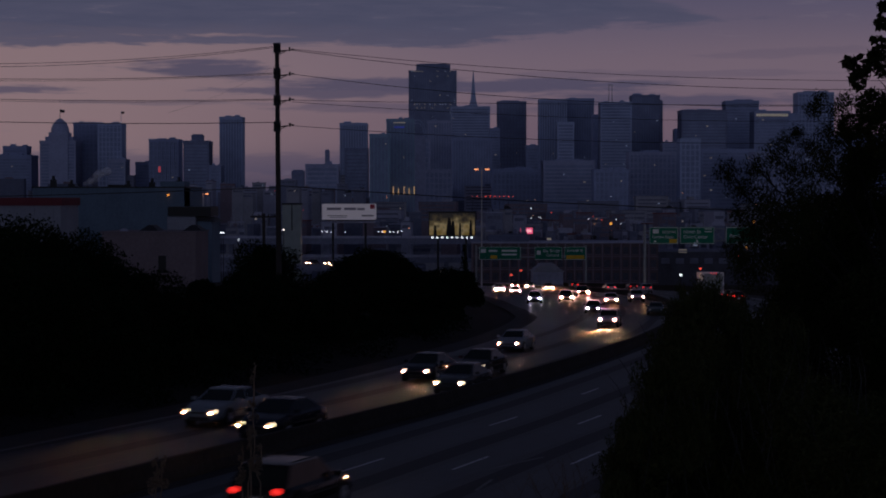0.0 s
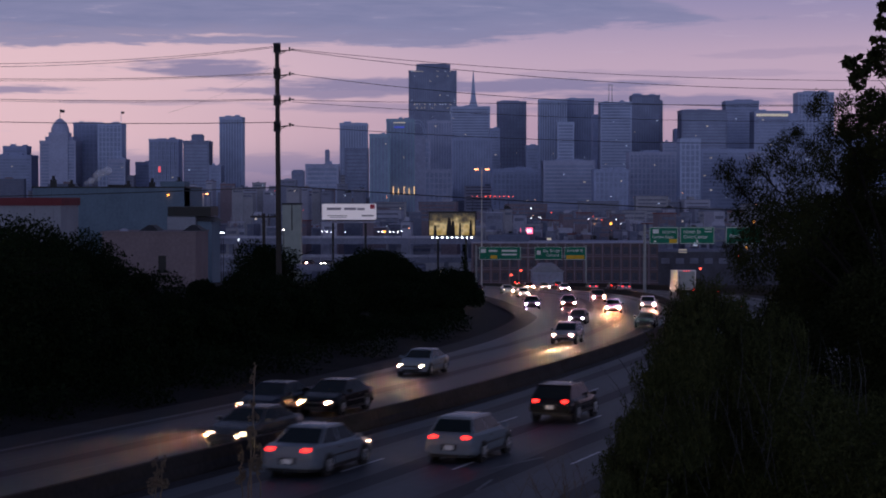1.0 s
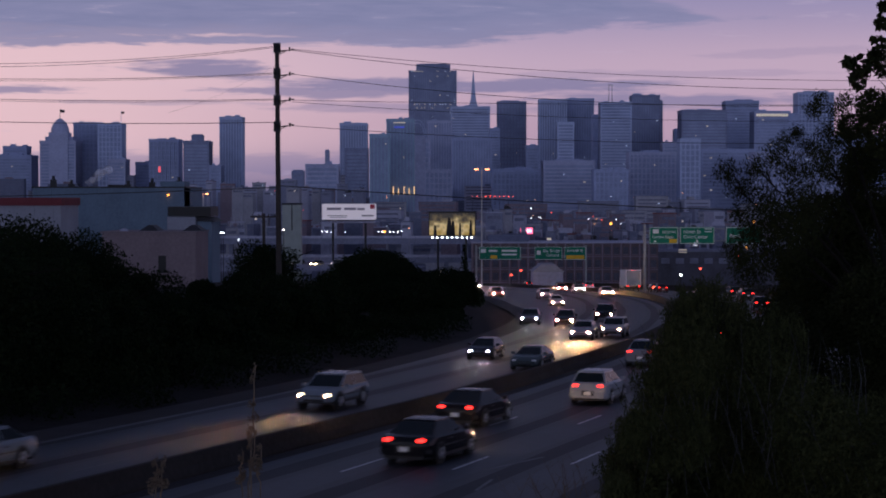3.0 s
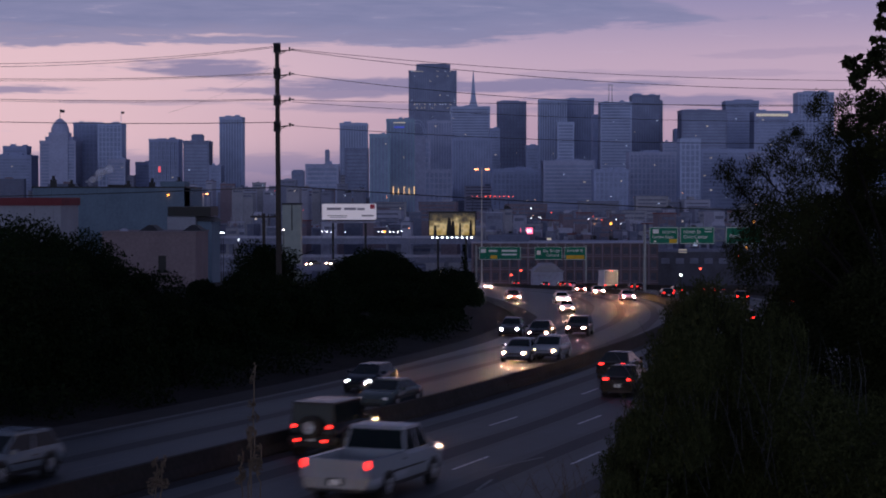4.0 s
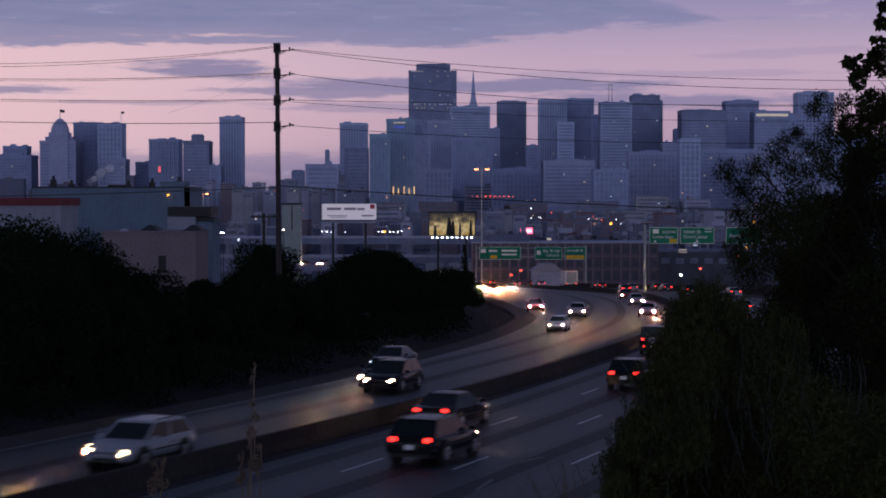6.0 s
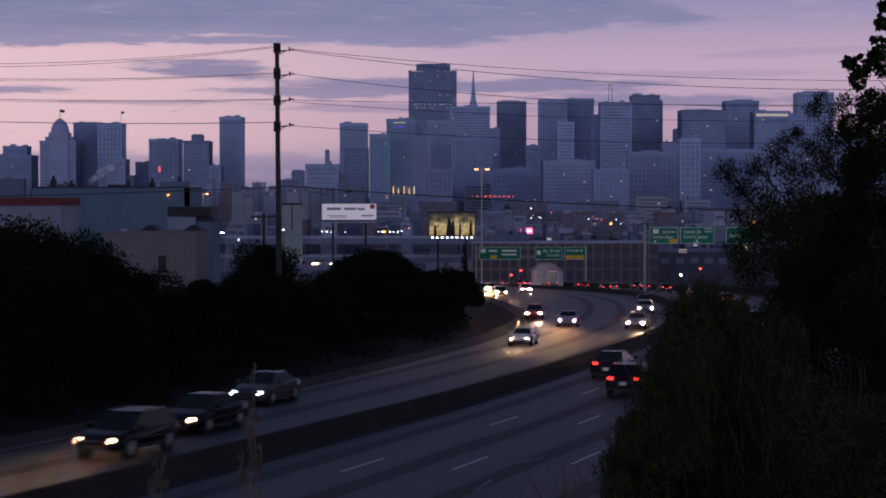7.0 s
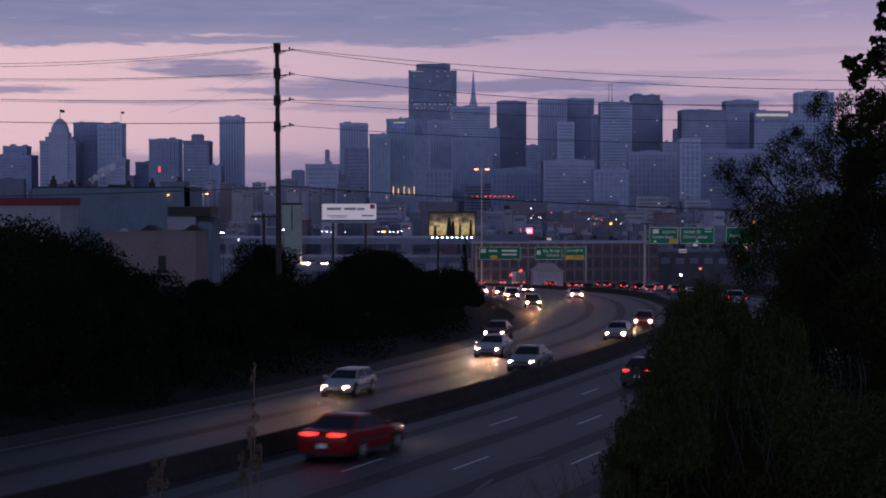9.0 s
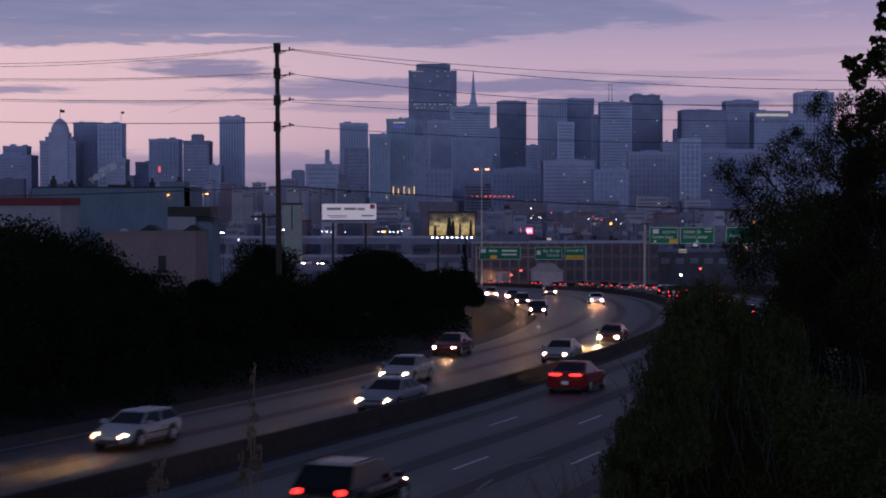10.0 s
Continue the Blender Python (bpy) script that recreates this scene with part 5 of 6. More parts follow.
for px, py, m in ((378, 437, WHITE_LAMP), (391, 412, WHITE_LAMP), (388, 437, GREEN_DOT), (380, 420, AMBER), (395, 412, WHITE_LAMP)):
    single_lamp(px, py, 420, m, "small coloured lamp at a filling station", 0.24)
for px, py in ((1041, 388), (1056, 388), (1049, 383), (1065, 390), (1090, 389), (1099, 397), (1052, 397)):
    single_lamp(px, py, 620, random.Random(px).choice((AMBER, WHITE_LAMP, RED_DOT)), "small coloured shop lamp on a post", 0.2)


def ramp_deck():
    """The off-ramp seen between the trees on the far side."""
    ob = thing("ramp_deck", (0, 0, 0), "grey concrete off-ramp on columns behind the trees", "ramp", kind="structure")
    part("deck_span", Kit().box(-42, 434, 14.9, 64, 12, 1.0), HAZED_WALLS[1], ob)
    part("parapet", Kit().box(-42, 428.2, 15.9, 64, 0.3, 0.55), HAZED_WALLS[1], ob)
    for k in range(6):
        part("column", Kit().box(-70 + k * 11.5, 434, 2, 1.3, 1.6, 12.9), HAZED_WALLS[1], ob)


ramp_deck()


def steam():
    """A thin plume of steam over the far roofs, in drifting puffs."""
    vapour = material("thin_steam", (0.75, 0.74, 0.8), 1.0, vary=0.05, scale=4.0, spec=0.0)
    vapour.node_tree.nodes["Principled BSDF"].inputs["Alpha"].default_value = 0.16
    rng = random.Random(4)
    x, z = mid(158, 326, 1500)
    ob = thing("steam_plume", (x, 1500, z), "faint pale steam plume rising over rooftops", "steam")
    chimney = part("vent_pipe", Kit().tube((-1, 0, -z + 0.5), (-1, 0, -1.0), 0.8, 0.7), HAZED_WALLS[4], ob)
    puffs = []
    for k in range(16):
        f = k / 15
        r = 1.3 + 2.6 * f * rng.uniform(0.6, 1.2)
        rings = [[(r * math.sin(a) * math.cos(b) * rng.uniform(0.85, 1.2), r * math.sin(a) * math.sin(b), r * math.cos(a) * rng.uniform(0.8, 1.1)) for b in (2 * math.pi * i / 9 for i in range(9))] for a in (0.35, 0.9, 1.5, 2.1, 2.8)]
        p = part("puff", Kit().loft(rings), vapour, ob, smooth=True)
        base = (15.0 * f ** 1.4 + rng.uniform(-2.5, 2.5), rng.uniform(-2, 2), 12.0 * f + rng.uniform(-2.0, 2.0))
        puffs.append((p, base))
    return puffs


PUFFS = steam()


for i in range(10):
    single_lamp(836 + 8 * i, 348, 1200, RED_DOT, "small red lamp along a distant overpass", 0.42)
for i in range(9):
    single_lamp(902 + 7 * i + 3 * (i % 2), 382 + 2 * (i % 3), 900, WHITE_LAMP if i % 3 else SODIUM, "small pale lamp over distant rooftops", 0.2)


# ---- plants ----
def leaf_mesh(name, rng, blobs, count, size, mat, shape=2.2, droop=0.2, hollow=0.35, loose=0.085):
    """Many small bent leaves gathered in clumps inside the given ellipsoids (x, y, z, rx, ry, rz)."""
    g = np.random.default_rng(rng)
    vol = np.array([b[3] * b[4] + b[4] * b[5] + b[3] * b[5] for b in blobs])
    pick = g.choice(len(blobs), count, p=vol / vol.sum())
    B = np.array(blobs)[pick]
    clump = max(1, count // 14)
    d = g.normal(size=(clump, 3))
    d /= np.linalg.norm(d, axis=1)[:, None]
    rad = g.uniform(hollow, 1.0, clump) ** 0.45
    ci = g.integers(0, clump, count)
    pos = B[:, :3] + (d[ci] * rad[ci][:, None] + g.normal(size=(count, 3)) * loose) * B[:, 3:]
    u = g.normal(size=(count, 3))
    u[:, 2] -= droop
    u /= np.linalg.norm(u, axis=1)[:, None]
    w = np.cross(u, g.normal(size=(count, 3)))
    w /= np.linalg.norm(w, axis=1)[:, None]
    nn = np.cross(u, w)
    L = size * g.uniform(0.6, 1.4, count)[:, None]
    W = L / shape
    a, b = pos - u * L / 2, pos + u * L / 2
    m = pos + nn * L * 0.08
    v = np.stack([a, m - w * W / 2, b, m + w * W / 2], 1).reshape(-1, 3)
    i = np.arange(count)[:, None] * 4
    me = bpy.data.meshes.new(name)
    me.vertices.add(len(v))
    me.vertices.foreach_set("co", v.astype(np.float32).ravel())
    f = np.concatenate([i, i + 1, i + 2, i + 3], 1)
    me.loops.add(4 * count)
    me.loops.foreach_set("vertex_index", f.ravel().astype(np.int32))
    me.polygons.add(count)
    me.polygons.foreach_set("loop_start", (np.arange(count) * 4).astype(np.int32))
    me.update(calc_edges=True)
    me.materials.append(mat)
    return me


def limbs(rng, height, spread, r0, n=7, base=(0, 0, 0)):
    k = Kit()
    top = Vector(base) + Vector((rng.uniform(-0.1, 0.1) * spread, rng.uniform(-0.1, 0.1) * spread, height * 0.72))
    mid_pt = Vector(base).lerp(top, 0.5) + Vector((rng.uniform(-0.15, 0.15), rng.uniform(-0.15, 0.15), 0))
    k.tube(base, mid_pt, r0, r0 * 0.75).tube(mid_pt, top, r0 * 0.75, r0 * 0.3)
    for i in range(n):
        a = 2 * math.pi * i / n + rng.uniform(-0.3, 0.3)
        s = Vector(base).lerp(top, rng.uniform(0.35, 0.95))
        e = s + Vector((math.cos(a) * spread * rng.uniform(0.4, 0.85), math.sin(a) * spread * rng.uniform(0.4, 0.85), height * rng.uniform(0.12, 0.32)))
        m = s.lerp(e, 0.5) + Vector((0, 0, height * 0.04))
        k.tube(s, m, r0 * 0.35, r0 * 0.22, 6).tube(m, e, r0 * 0.22, r0 * 0.07, 6)
    return k


def tree(x, y, height, spread, seed, leaves=5000, leaf=0.26, mat=None, label="dark leafy tree on the freeway embankment", ground=None):
    rng = random.Random(seed)
    z = ground_z(x, y) if ground is None else ground
    ob = thing("tree", (x, y, z - 0.1), label, "tree", "embankment trees")
    part("trunk", limbs(rng, height, spread, 0.12 + height * 0.018), M_BARK, ob)
    blobs = []
    for i in range(13):
        a, q = rng.uniform(0, 2 * math.pi), rng.uniform(0.1, 0.72)
        zz = height * rng.uniform(0.22, 0.86)
        taper = 1.0 if zz < height * 0.6 else 0.75
        r = spread * rng.uniform(0.32, 0.5) * taper
        blobs.append((math.cos(a) * spread * q * taper, math.sin(a) * spread * q * taper, min(zz, height - r * 0.7), r, r, r * rng.uniform(0.65, 0.95)))
    blobs += [(0, 0, height * f, spread * 0.62, spread * 0.62, height * 0.22) for f in (0.3, 0.5, 0.66)]
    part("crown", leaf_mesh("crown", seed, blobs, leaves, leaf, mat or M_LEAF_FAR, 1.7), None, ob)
    return ob


def left_bank():
    # (bearing, distance, top as a slope below the eye): the thicket left of the freeway
    rows = [(-10, 92, 366), (60, 95, 390), (145, 100, 398), (215, 104, 448), (-40, 74, 372), (40, 78, 440), (100, 98, 408), (10, 88, 380), (120, 82, 500), (205, 86, 500), (285, 92, 520), (300, 118, 512), (365, 122, 490), (345, 98, 522), (400, 102, 505), (465, 125, 420),
            (445, 108, 478), (505, 112, 482), (560, 118, 480), (590, 124, 500), (630, 150, 440), (662, 158, 428), (695, 162, 442), (745, 168, 474), (790, 176, 461), (770, 150, 500), (690, 138, 490), (820, 190, 478), (640, 126, 560), (740, 140, 540), (800, 158, 520)]
    for i, (px, d, py) in enumerate(rows):
        x, zt = mid(px, py, d)
        z = ground_z(x, d)
        h = max(1.6, zt - z)
        tree(x, d, h, max(1.5, min(4.2, h * 0.62)), 100 + i, 25000, 0.16 if d < 130 else 0.18)
    # low scrub hugging the shoulder
    blobs = []
    g = random.Random(8)
    for k in range(80):
        s = g.uniform(48, 150)
        o = left_edge(s) - g.uniform(4.5, 9.5)
        x, y, z = on_road(s, o)
        r = g.uniform(0.6, 1.5)
        blobs.append((x, y, ground_z(x, y) + r * 0.4, r * 1.4, r * 1.4, r))
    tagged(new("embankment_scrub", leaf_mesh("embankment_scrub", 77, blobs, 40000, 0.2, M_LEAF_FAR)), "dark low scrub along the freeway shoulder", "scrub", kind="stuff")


left_bank()


def conifer(px, d, top):
    x, zt = mid(px, top, d)
    z = ground_z(x, d)
    h = zt - z
    ob = thing("conifer", (x, d, z), "small dark conifer among the embankment trees", "tree", "embankment trees")
    part("trunk", Kit().tube((0, 0, 0), (0, 0, h * 0.97), 0.14, 0.03), M_BARK, ob)
    blobs = [(0, 0, h * f, 0.9 * (1.05 - f) + 0.12, 0.9 * (1.05 - f) + 0.12, 0.35) for f in np.linspace(0.25, 0.98, 9)]
    part("crown", leaf_mesh("crown", 5, blobs, 1800, 0.22, M_LEAF_FAR), None, ob)


conifer(822, 196, 436)


def right_bank():
    """The near tree and brush to the right of the camera's view."""
    rng = random.Random(3)

    def blobs_of(cells, d0):
        out = []
        for px, py, r in cells:
            d = d0 + rng.uniform(-1.8, 1.8)
            x, z = mid(px, py, d)
            out.append((x, d, z, r * d / 3200, r * d / 3200 * 1.3, r * d / 3200))
        return out
    d = 26.0
    t = thing("near_tree", (0, 0, 0), "tall dark broadleaf tree with ragged leafy edge", "tree")
    k = Kit()
    bx, bz = mid(1610, 882, d)
    root = Vector((bx, d, ground_z(bx, d) - 0.3))
    tops = [mid(1560, 40, d), mid(1500, 200, d), mid(1400, 330, d), mid(1330, 300, d), mid(1440, 260, d), mid(1350, 420, d), mid(1290, 330, d)]
    crotch = Vector((mid(1590, 600, d)[0], d, mid(1590, 600, d)[1]))
    k.tube(root, crotch, 0.16, 0.12)
    for x, z in tops:
        e = Vector((x, d + rng.uniform(-0.6, 0.6), z))
        m = crotch.lerp(e, 0.5) + Vector((0.15, 0, -0.1))
        k.tube(crotch, m, 0.045, 0.028, 6).tube(m, e, 0.028, 0.005, 6)
        for _ in range(7):
            s = m.lerp(e, rng.uniform(0.1, 0.9))
            k.tube(s, s + Vector((rng.uniform(-0.5, 0.25), rng.uniform(-0.4, 0.4), rng.uniform(-0.1, 0.5))), 0.014, 0.004, 5)
    part("trunk", k, M_BARK, t)
    dense = [(1570, 230, 50), (1560, 330, 75), (1525, 290, 36), (1540, 440, 90), (1470, 400, 60), (1480, 500, 80), (1420, 480, 46), (1560, 560, 90), (1420, 560, 70), (1500, 640, 100), (1390, 570, 36), (1505, 225, 24), (1545, 190, 32), (1570, 110, 30)]
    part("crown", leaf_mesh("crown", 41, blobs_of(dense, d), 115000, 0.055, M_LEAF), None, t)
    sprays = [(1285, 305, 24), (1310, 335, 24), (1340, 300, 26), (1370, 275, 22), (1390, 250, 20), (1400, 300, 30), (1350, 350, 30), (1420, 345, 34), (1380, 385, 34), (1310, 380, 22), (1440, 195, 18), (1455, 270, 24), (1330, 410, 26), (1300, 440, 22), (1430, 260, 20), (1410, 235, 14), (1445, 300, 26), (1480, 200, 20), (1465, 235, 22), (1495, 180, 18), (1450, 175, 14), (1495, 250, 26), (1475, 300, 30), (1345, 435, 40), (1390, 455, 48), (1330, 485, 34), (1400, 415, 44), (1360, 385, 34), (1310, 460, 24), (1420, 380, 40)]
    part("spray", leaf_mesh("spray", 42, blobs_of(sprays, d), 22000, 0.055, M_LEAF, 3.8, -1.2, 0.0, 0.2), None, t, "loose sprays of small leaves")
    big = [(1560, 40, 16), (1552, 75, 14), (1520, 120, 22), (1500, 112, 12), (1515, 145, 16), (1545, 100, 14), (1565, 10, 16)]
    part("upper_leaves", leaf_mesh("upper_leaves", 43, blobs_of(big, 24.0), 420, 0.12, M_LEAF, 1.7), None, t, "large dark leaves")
    # brush in front
    d2 = 23.0

    def feathers(anchors, count, seed):
        """Fans of thin upright stems with narrow leaves."""
        g = random.Random(seed)
        stems, cells = Kit(), []
        for _ in range(count):
            (pa, qa), (pb, qb) = g.choice(anchors)
            f = g.random()
            dd = d2 - 0.4 + g.uniform(-0.9, 1.2)
            x, z = mid(pa + (pb - pa) * f + g.uniform(-14, 26), qa + (qb - qa) * f + g.uniform(10, 70), dd)
            a = Vector((x, dd, z))
            e = a + Vector((g.uniform(-0.16, 0.14), g.uniform(-0.2, 0.2), g.uniform(0.2, 0.5)))
            m = a.lerp(e, 0.55) + Vector((g.uniform(-0.03, 0.06), 0, 0.03))
            stems.tube(a, m, 0.005, 0.004, 4).tube(m, e, 0.004, 0.0015, 4)
            for h in range(7):
                t = 0.25 + 0.75 * h / 6
                p = a.lerp(m, t / 0.55) if t < 0.55 else m.lerp(e, (t - 0.55) / 0.45)
                cells.append((p.x, p.y, p.z, 0.05, 0.05, 0.07))
        return stems, cells
    cells = [(1200, 596, 50), (1255, 590, 45), (1160, 640, 40), (1220, 640, 70), (1300, 620, 80), (1180, 700, 70), (1130, 760, 55), (1100, 830, 60), (1200, 800, 90), (1300, 760, 100), (1400, 720, 100), (1500, 760, 110), (1400, 850, 110), (1280, 870, 100), (1150, 870, 80),
             (1560, 850, 110), (1350, 640, 60), (1182, 560, 24), (1212, 548, 22), (1262, 556, 22), (1305, 580, 26)]
    b = thing("brush", (0, 0, 0), "dense olive-green brush on the slope", "bush")
    part("foliage", leaf_mesh("foliage", 44, blobs_of([(a + 38, c + 34, r * 0.84) for a, c, r in cells], d2), 85000, 0.052, M_LEAF_DRY, 3.2, -0.5, 0.2, 0.12), None, b)
    part("inner_foliage", leaf_mesh("inner_foliage", 45, blobs_of([(a + 48, c + 36, r * 0.8) for a, c, r in cells if r > 35], d2 + 1.5), 40000, 0.10, M_LEAF_DRY, 2.6), None, b)
    edge = [(1078, 880), (1092, 800), (1115, 760), (1150, 700), (1170, 640), (1182, 590), (1205, 552), (1235, 540), (1280, 556), (1330, 590), (1420, 610)]
    inner = [((1120, 860), (1300, 660)), ((1200, 860), (1420, 680)), ((1300, 860), (1520, 700))]
    stems, cells2 = feathers(list(zip(edge, edge[1:])) * 2 + inner, 520, 12)
    part("stem_fan", stems, M_BARK, b)["kind"] = "stuff"
    part("narrow_leaves", leaf_mesh("narrow_leaves", 47, cells2, 40000, 0.055, M_LEAF_DRY, 4.5, -1.2), None, b, "feathery narrow olive leaves")["kind"] = "stuff"
    fringe = [(1170, 575, 26), (1190, 545, 24), (1215, 530, 22), (1240, 540, 24), (1270, 545, 22), (1300, 565, 24), (1330, 590, 26), (1150, 610, 26), (1142, 650, 26), (1135, 690, 28), (1110, 730, 28), (1092, 770, 26), (1078, 810, 28), (1068, 850, 28), (1075, 875, 30), (1200, 620, 60), (1260, 680, 70), (1180, 760, 60)]
    part("upright_sprays", leaf_mesh("upright_sprays", 46, blobs_of([(a + 26, c + 20, r) for a, c, r in fringe], d2 - 0.5), 24000, 0.075, M_LEAF_DRY, 6.0, -1.6, 0.1, 0.14), None, b, "feathery upright olive sprays")["kind"] = "stuff"
    k = Kit()
    for _ in range(100):
        px, py = rng.uniform(1120, 1540), rng.uniform(700, 880)
        x, z = mid(px, py, d2 - 1.2)
        a = Vector((x, d2 - 1.2 + rng.uniform(-0.8, 0.6), z))
        e = a + Vector((rng.uniform(-0.5, 0.22), rng.uniform(-0.2, 0.2), rng.uniform(0.5, 1.0)))
        k.tube(a, a.lerp(e, 0.5) + Vector((0.04, 0, 0.03)), 0.0045, 0.0035, 5).tube(a.lerp(e, 0.5) + Vector((0.04, 0, 0.03)), e, 0.0035, 0.001, 5)
    part("twig_tangle", k, material("bare_twig", (0.045, 0.045, 0.05), 0.9, vary=0.3, scale=0.3), b, "thin bare grey twigs")["kind"] = "stuff"
    # fine stems at the edge, over the road
    k = Kit()
    for _ in range(26):
        px = rng.uniform(900, 1130)
        x, z = mid(px, 900, d2)
        a = Vector((x, d2, z))
        e = a + Vector((rng.uniform(-0.3, 0.2), rng.uniform(-0.2, 0.2), rng.uniform(0.3, 0.9) * (0.5 + (px - 900) / 460)))
        k.tube(a, e, 0.005, 0.002, 5)
        for _ in range(3):
            s = a.lerp(e, rng.uniform(0.4, 0.9))
            k.tube(s, s + Vector((rng.uniform(-0.15, 0.15), 0, rng.uniform(0.05, 0.2))), 0.003, 0.0015, 4)
    part("stem_tuft", k, M_STALK, b)["kind"] = "stuff"


right_bank()


def seed_stalk(px, bottom, top, d, seed):
    rng = random.Random(seed)
    x, zb = mid(px, bottom, d)
    _, zt = mid(px, top, d)
    ob = thing("dry_weed", (x, d, 0), "tall dry brown weed stalk with seed heads", "weed", "dry weeds before the camera")
    pts = [Vector((rng.uniform(-0.02, 0.02) + 0.02 * i / 6, 0, zb + (zt - zb) * i / 6)) for i in range(7)]
    k = Kit()
    base = Vector((0, 0, ground_z(x, d) - 0.05))
    k.tube(base, pts[0], 0.008, 0.007, 5)
    for a, b in zip(pts, pts[1:]):
        k.tube(a, b, 0.007, 0.006, 5)
    part("stalk", k, M_STALK, ob)
    heads = []
    for i in range(9):
        f = rng.uniform(0.35, 1.0)
        z = zb + (zt - zb) * f
        r = 0.012 + 0.035 * (1.05 - f)
        heads.append((rng.uniform(-1, 1) * 0.045 * (1.1 - f), rng.uniform(-0.03, 0.03), z, r, r, r * 1.5))
    heads += [(0.02, 0, zt, 0.014, 0.014, 0.03)]
    part("seed_head", leaf_mesh("seed_head", seed, heads, 420, 0.024, M_STALK, 2.0), None, ob)["kind"] = "stuff"


seed_stalk(446, 830, 648, 16.0, 1)
seed_stalk(456, 870, 790, 16.0, 2)
seed_stalk(440, 860, 760, 16.2, 3)
seed_stalk(285, 890, 812, 15.0, 4)
seed_stalk(270, 895, 815, 15.2, 5)
seed_stalk(425, 890, 800, 16.1, 6)


# ---- power pole and lines ----
def power_pole():
    d = 120.0
    x, zt = mid(491, 82, d)
    z0 = ground_z(x, d)
    ob = thing("utility_pole", (x, d, z0), "tall dark utility pole with insulator brackets", "utility pole")
    h = zt - z0
    part("pole", Kit().tube((0.12, 0, -0.3), (0, 0, h), 0.20, 0.14, 10), M_POLE, ob)
    for py in (84, 88, 128, 133, 176, 181, 222, 227):
        z = mid(0, py, d)[1] - z0
        part("collar", Kit().tube((0, 0, z - 0.25), (0, 0, z + 0.25), 0.24, 0.24, 10), M_DARK, ob)
    for py in (92, 135, 180, 225):
        z = mid(0, py, d)[1] - z0
        br = part("bracket", Kit().tube((0, 0, z), (0.75, -0.1, z + 0.06), 0.05, 0.04, 6).tube((0, 0, z - 0.3), (0.6, -0.1, z + 0.02), 0.03, 0.03, 5), M_POLE, ob)
        part("insulator", Kit().loft([[(0.85 + f * 0.09 * math.cos(2 * math.pi * i / 8), -0.1 + f * 0.09 * math.sin(2 * math.pi * i / 8), z + k) for i in range(8)] for f, k in ((0.6, 0.0), (1, 0.06), (0.5, 0.12), (1, 0.18), (0.4, 0.26))]), M_DARK, br)
        part("insulator", Kit().loft([[(0.95 + k, -0.1 + f * 0.07 * math.cos(2 * math.pi * i / 8), z + 0.12 + f * 0.07 * math.sin(2 * math.pi * i / 8)) for i in range(8)] for f, k in ((0.6, 0.0), (1, 0.06), (0.5, 0.12), (1, 0.18))]), M_DARK, br)
    # short pole with a crossarm behind
    x2, z2 = mid(467, 378, 150)
    q = thing("utility_pole", (x2, 150, 0), "short dark utility pole with a wooden crossarm", "utility pole")
    part("pole", Kit().tube((0, 0, ground_z(x2, 150)), (0, 0, z2), 0.15, 0.12), M_POLE, q)
    part("crossarm", Kit().box(0, -0.15, z2 - 0.35, 2.2, 0.12, 0.14), M_POLE, q)
    for s in (-0.9, -0.4, 0.4, 0.9):
        part("insulator", Kit().tube((s, -0.15, z2 - 0.21), (s, -0.15, z2 - 0.02), 0.05, 0.03), M_DARK, q)


power_pole()


def wire(name, a, b, sag, r=0.018, label="thin dark power cable strung across the sky"):
    """A hanging cable from a to b."""
    n = 32
    a, b = Vector(a), Vector(b)
    cu = bpy.data.curves.new("cable", "CURVE")
    cu.dimensions, cu.bevel_depth, cu.bevel_resolution = "3D", r * 1.15, 1
    sp = cu.splines.new("POLY")
    sp.points.add(n)
    for i in range(n + 1):
        t = i / n
        p = a.lerp(b, t) - Vector((0, 0, 4 * sag * t * (1 - t)))
        sp.points[i].co = (*p, 1)
    cu.materials.append(M_WIRE)
    tagged(new(name, cu), label, "cable", "overhead cables")


def wires():
    d = 120.0

    def at(px, py, dd=d):
        x, z = mid(px, py, dd)
        return (x, dd, z)
    # right of the pole: long spans to a far support beyond the picture
    for y0, ym, y1, r in ((88, 137, 137, 0.016), (90, 152, 150, 0.018), (132, 186, 165, 0.018), (178, 186, 183, 0.015), (181, 213, 205, 0.015), (223, 253, 240, 0.018)):
        a, b = at(518, y0), at(1900, y1)
        chord = (y0 + y1) / 2
        low = max(0.2, (ym - chord)) * d / 3200 * 1.02
        wire("power_line", a, b, low, r)
    # left of the pole
    for y0, ym, y1, r in ((83, 112, 106, 0.014), (85, 117, 112, 0.014), (130, 141, 130, 0.018), (176, 178, 165, 0.018), (217, 218, 206, 0.022), (132, 144, 134, 0.012), (178, 181, 169, 0.012)):
        a, b = at(488, y0), at(-300, y1)
        low = max(0.1, (ym - (y0 + y1) / 2)) * d / 3200
        wire("power_line", a, b, low, r)
    wire("service_cable", at(496, 329, 100), at(1420, 376, 100), 0.16, 0.028, "thick dark service cable low across the city")
    wire("service_cable", at(490, 332, 100), at(-100, 350, 100), 0.05, 0.024, "thick dark service cable low across the city")
    wire("service_cable", at(490, 116), at(300, 200), 0.3, 0.005, "thin dark guy cable on the pole")


wires()


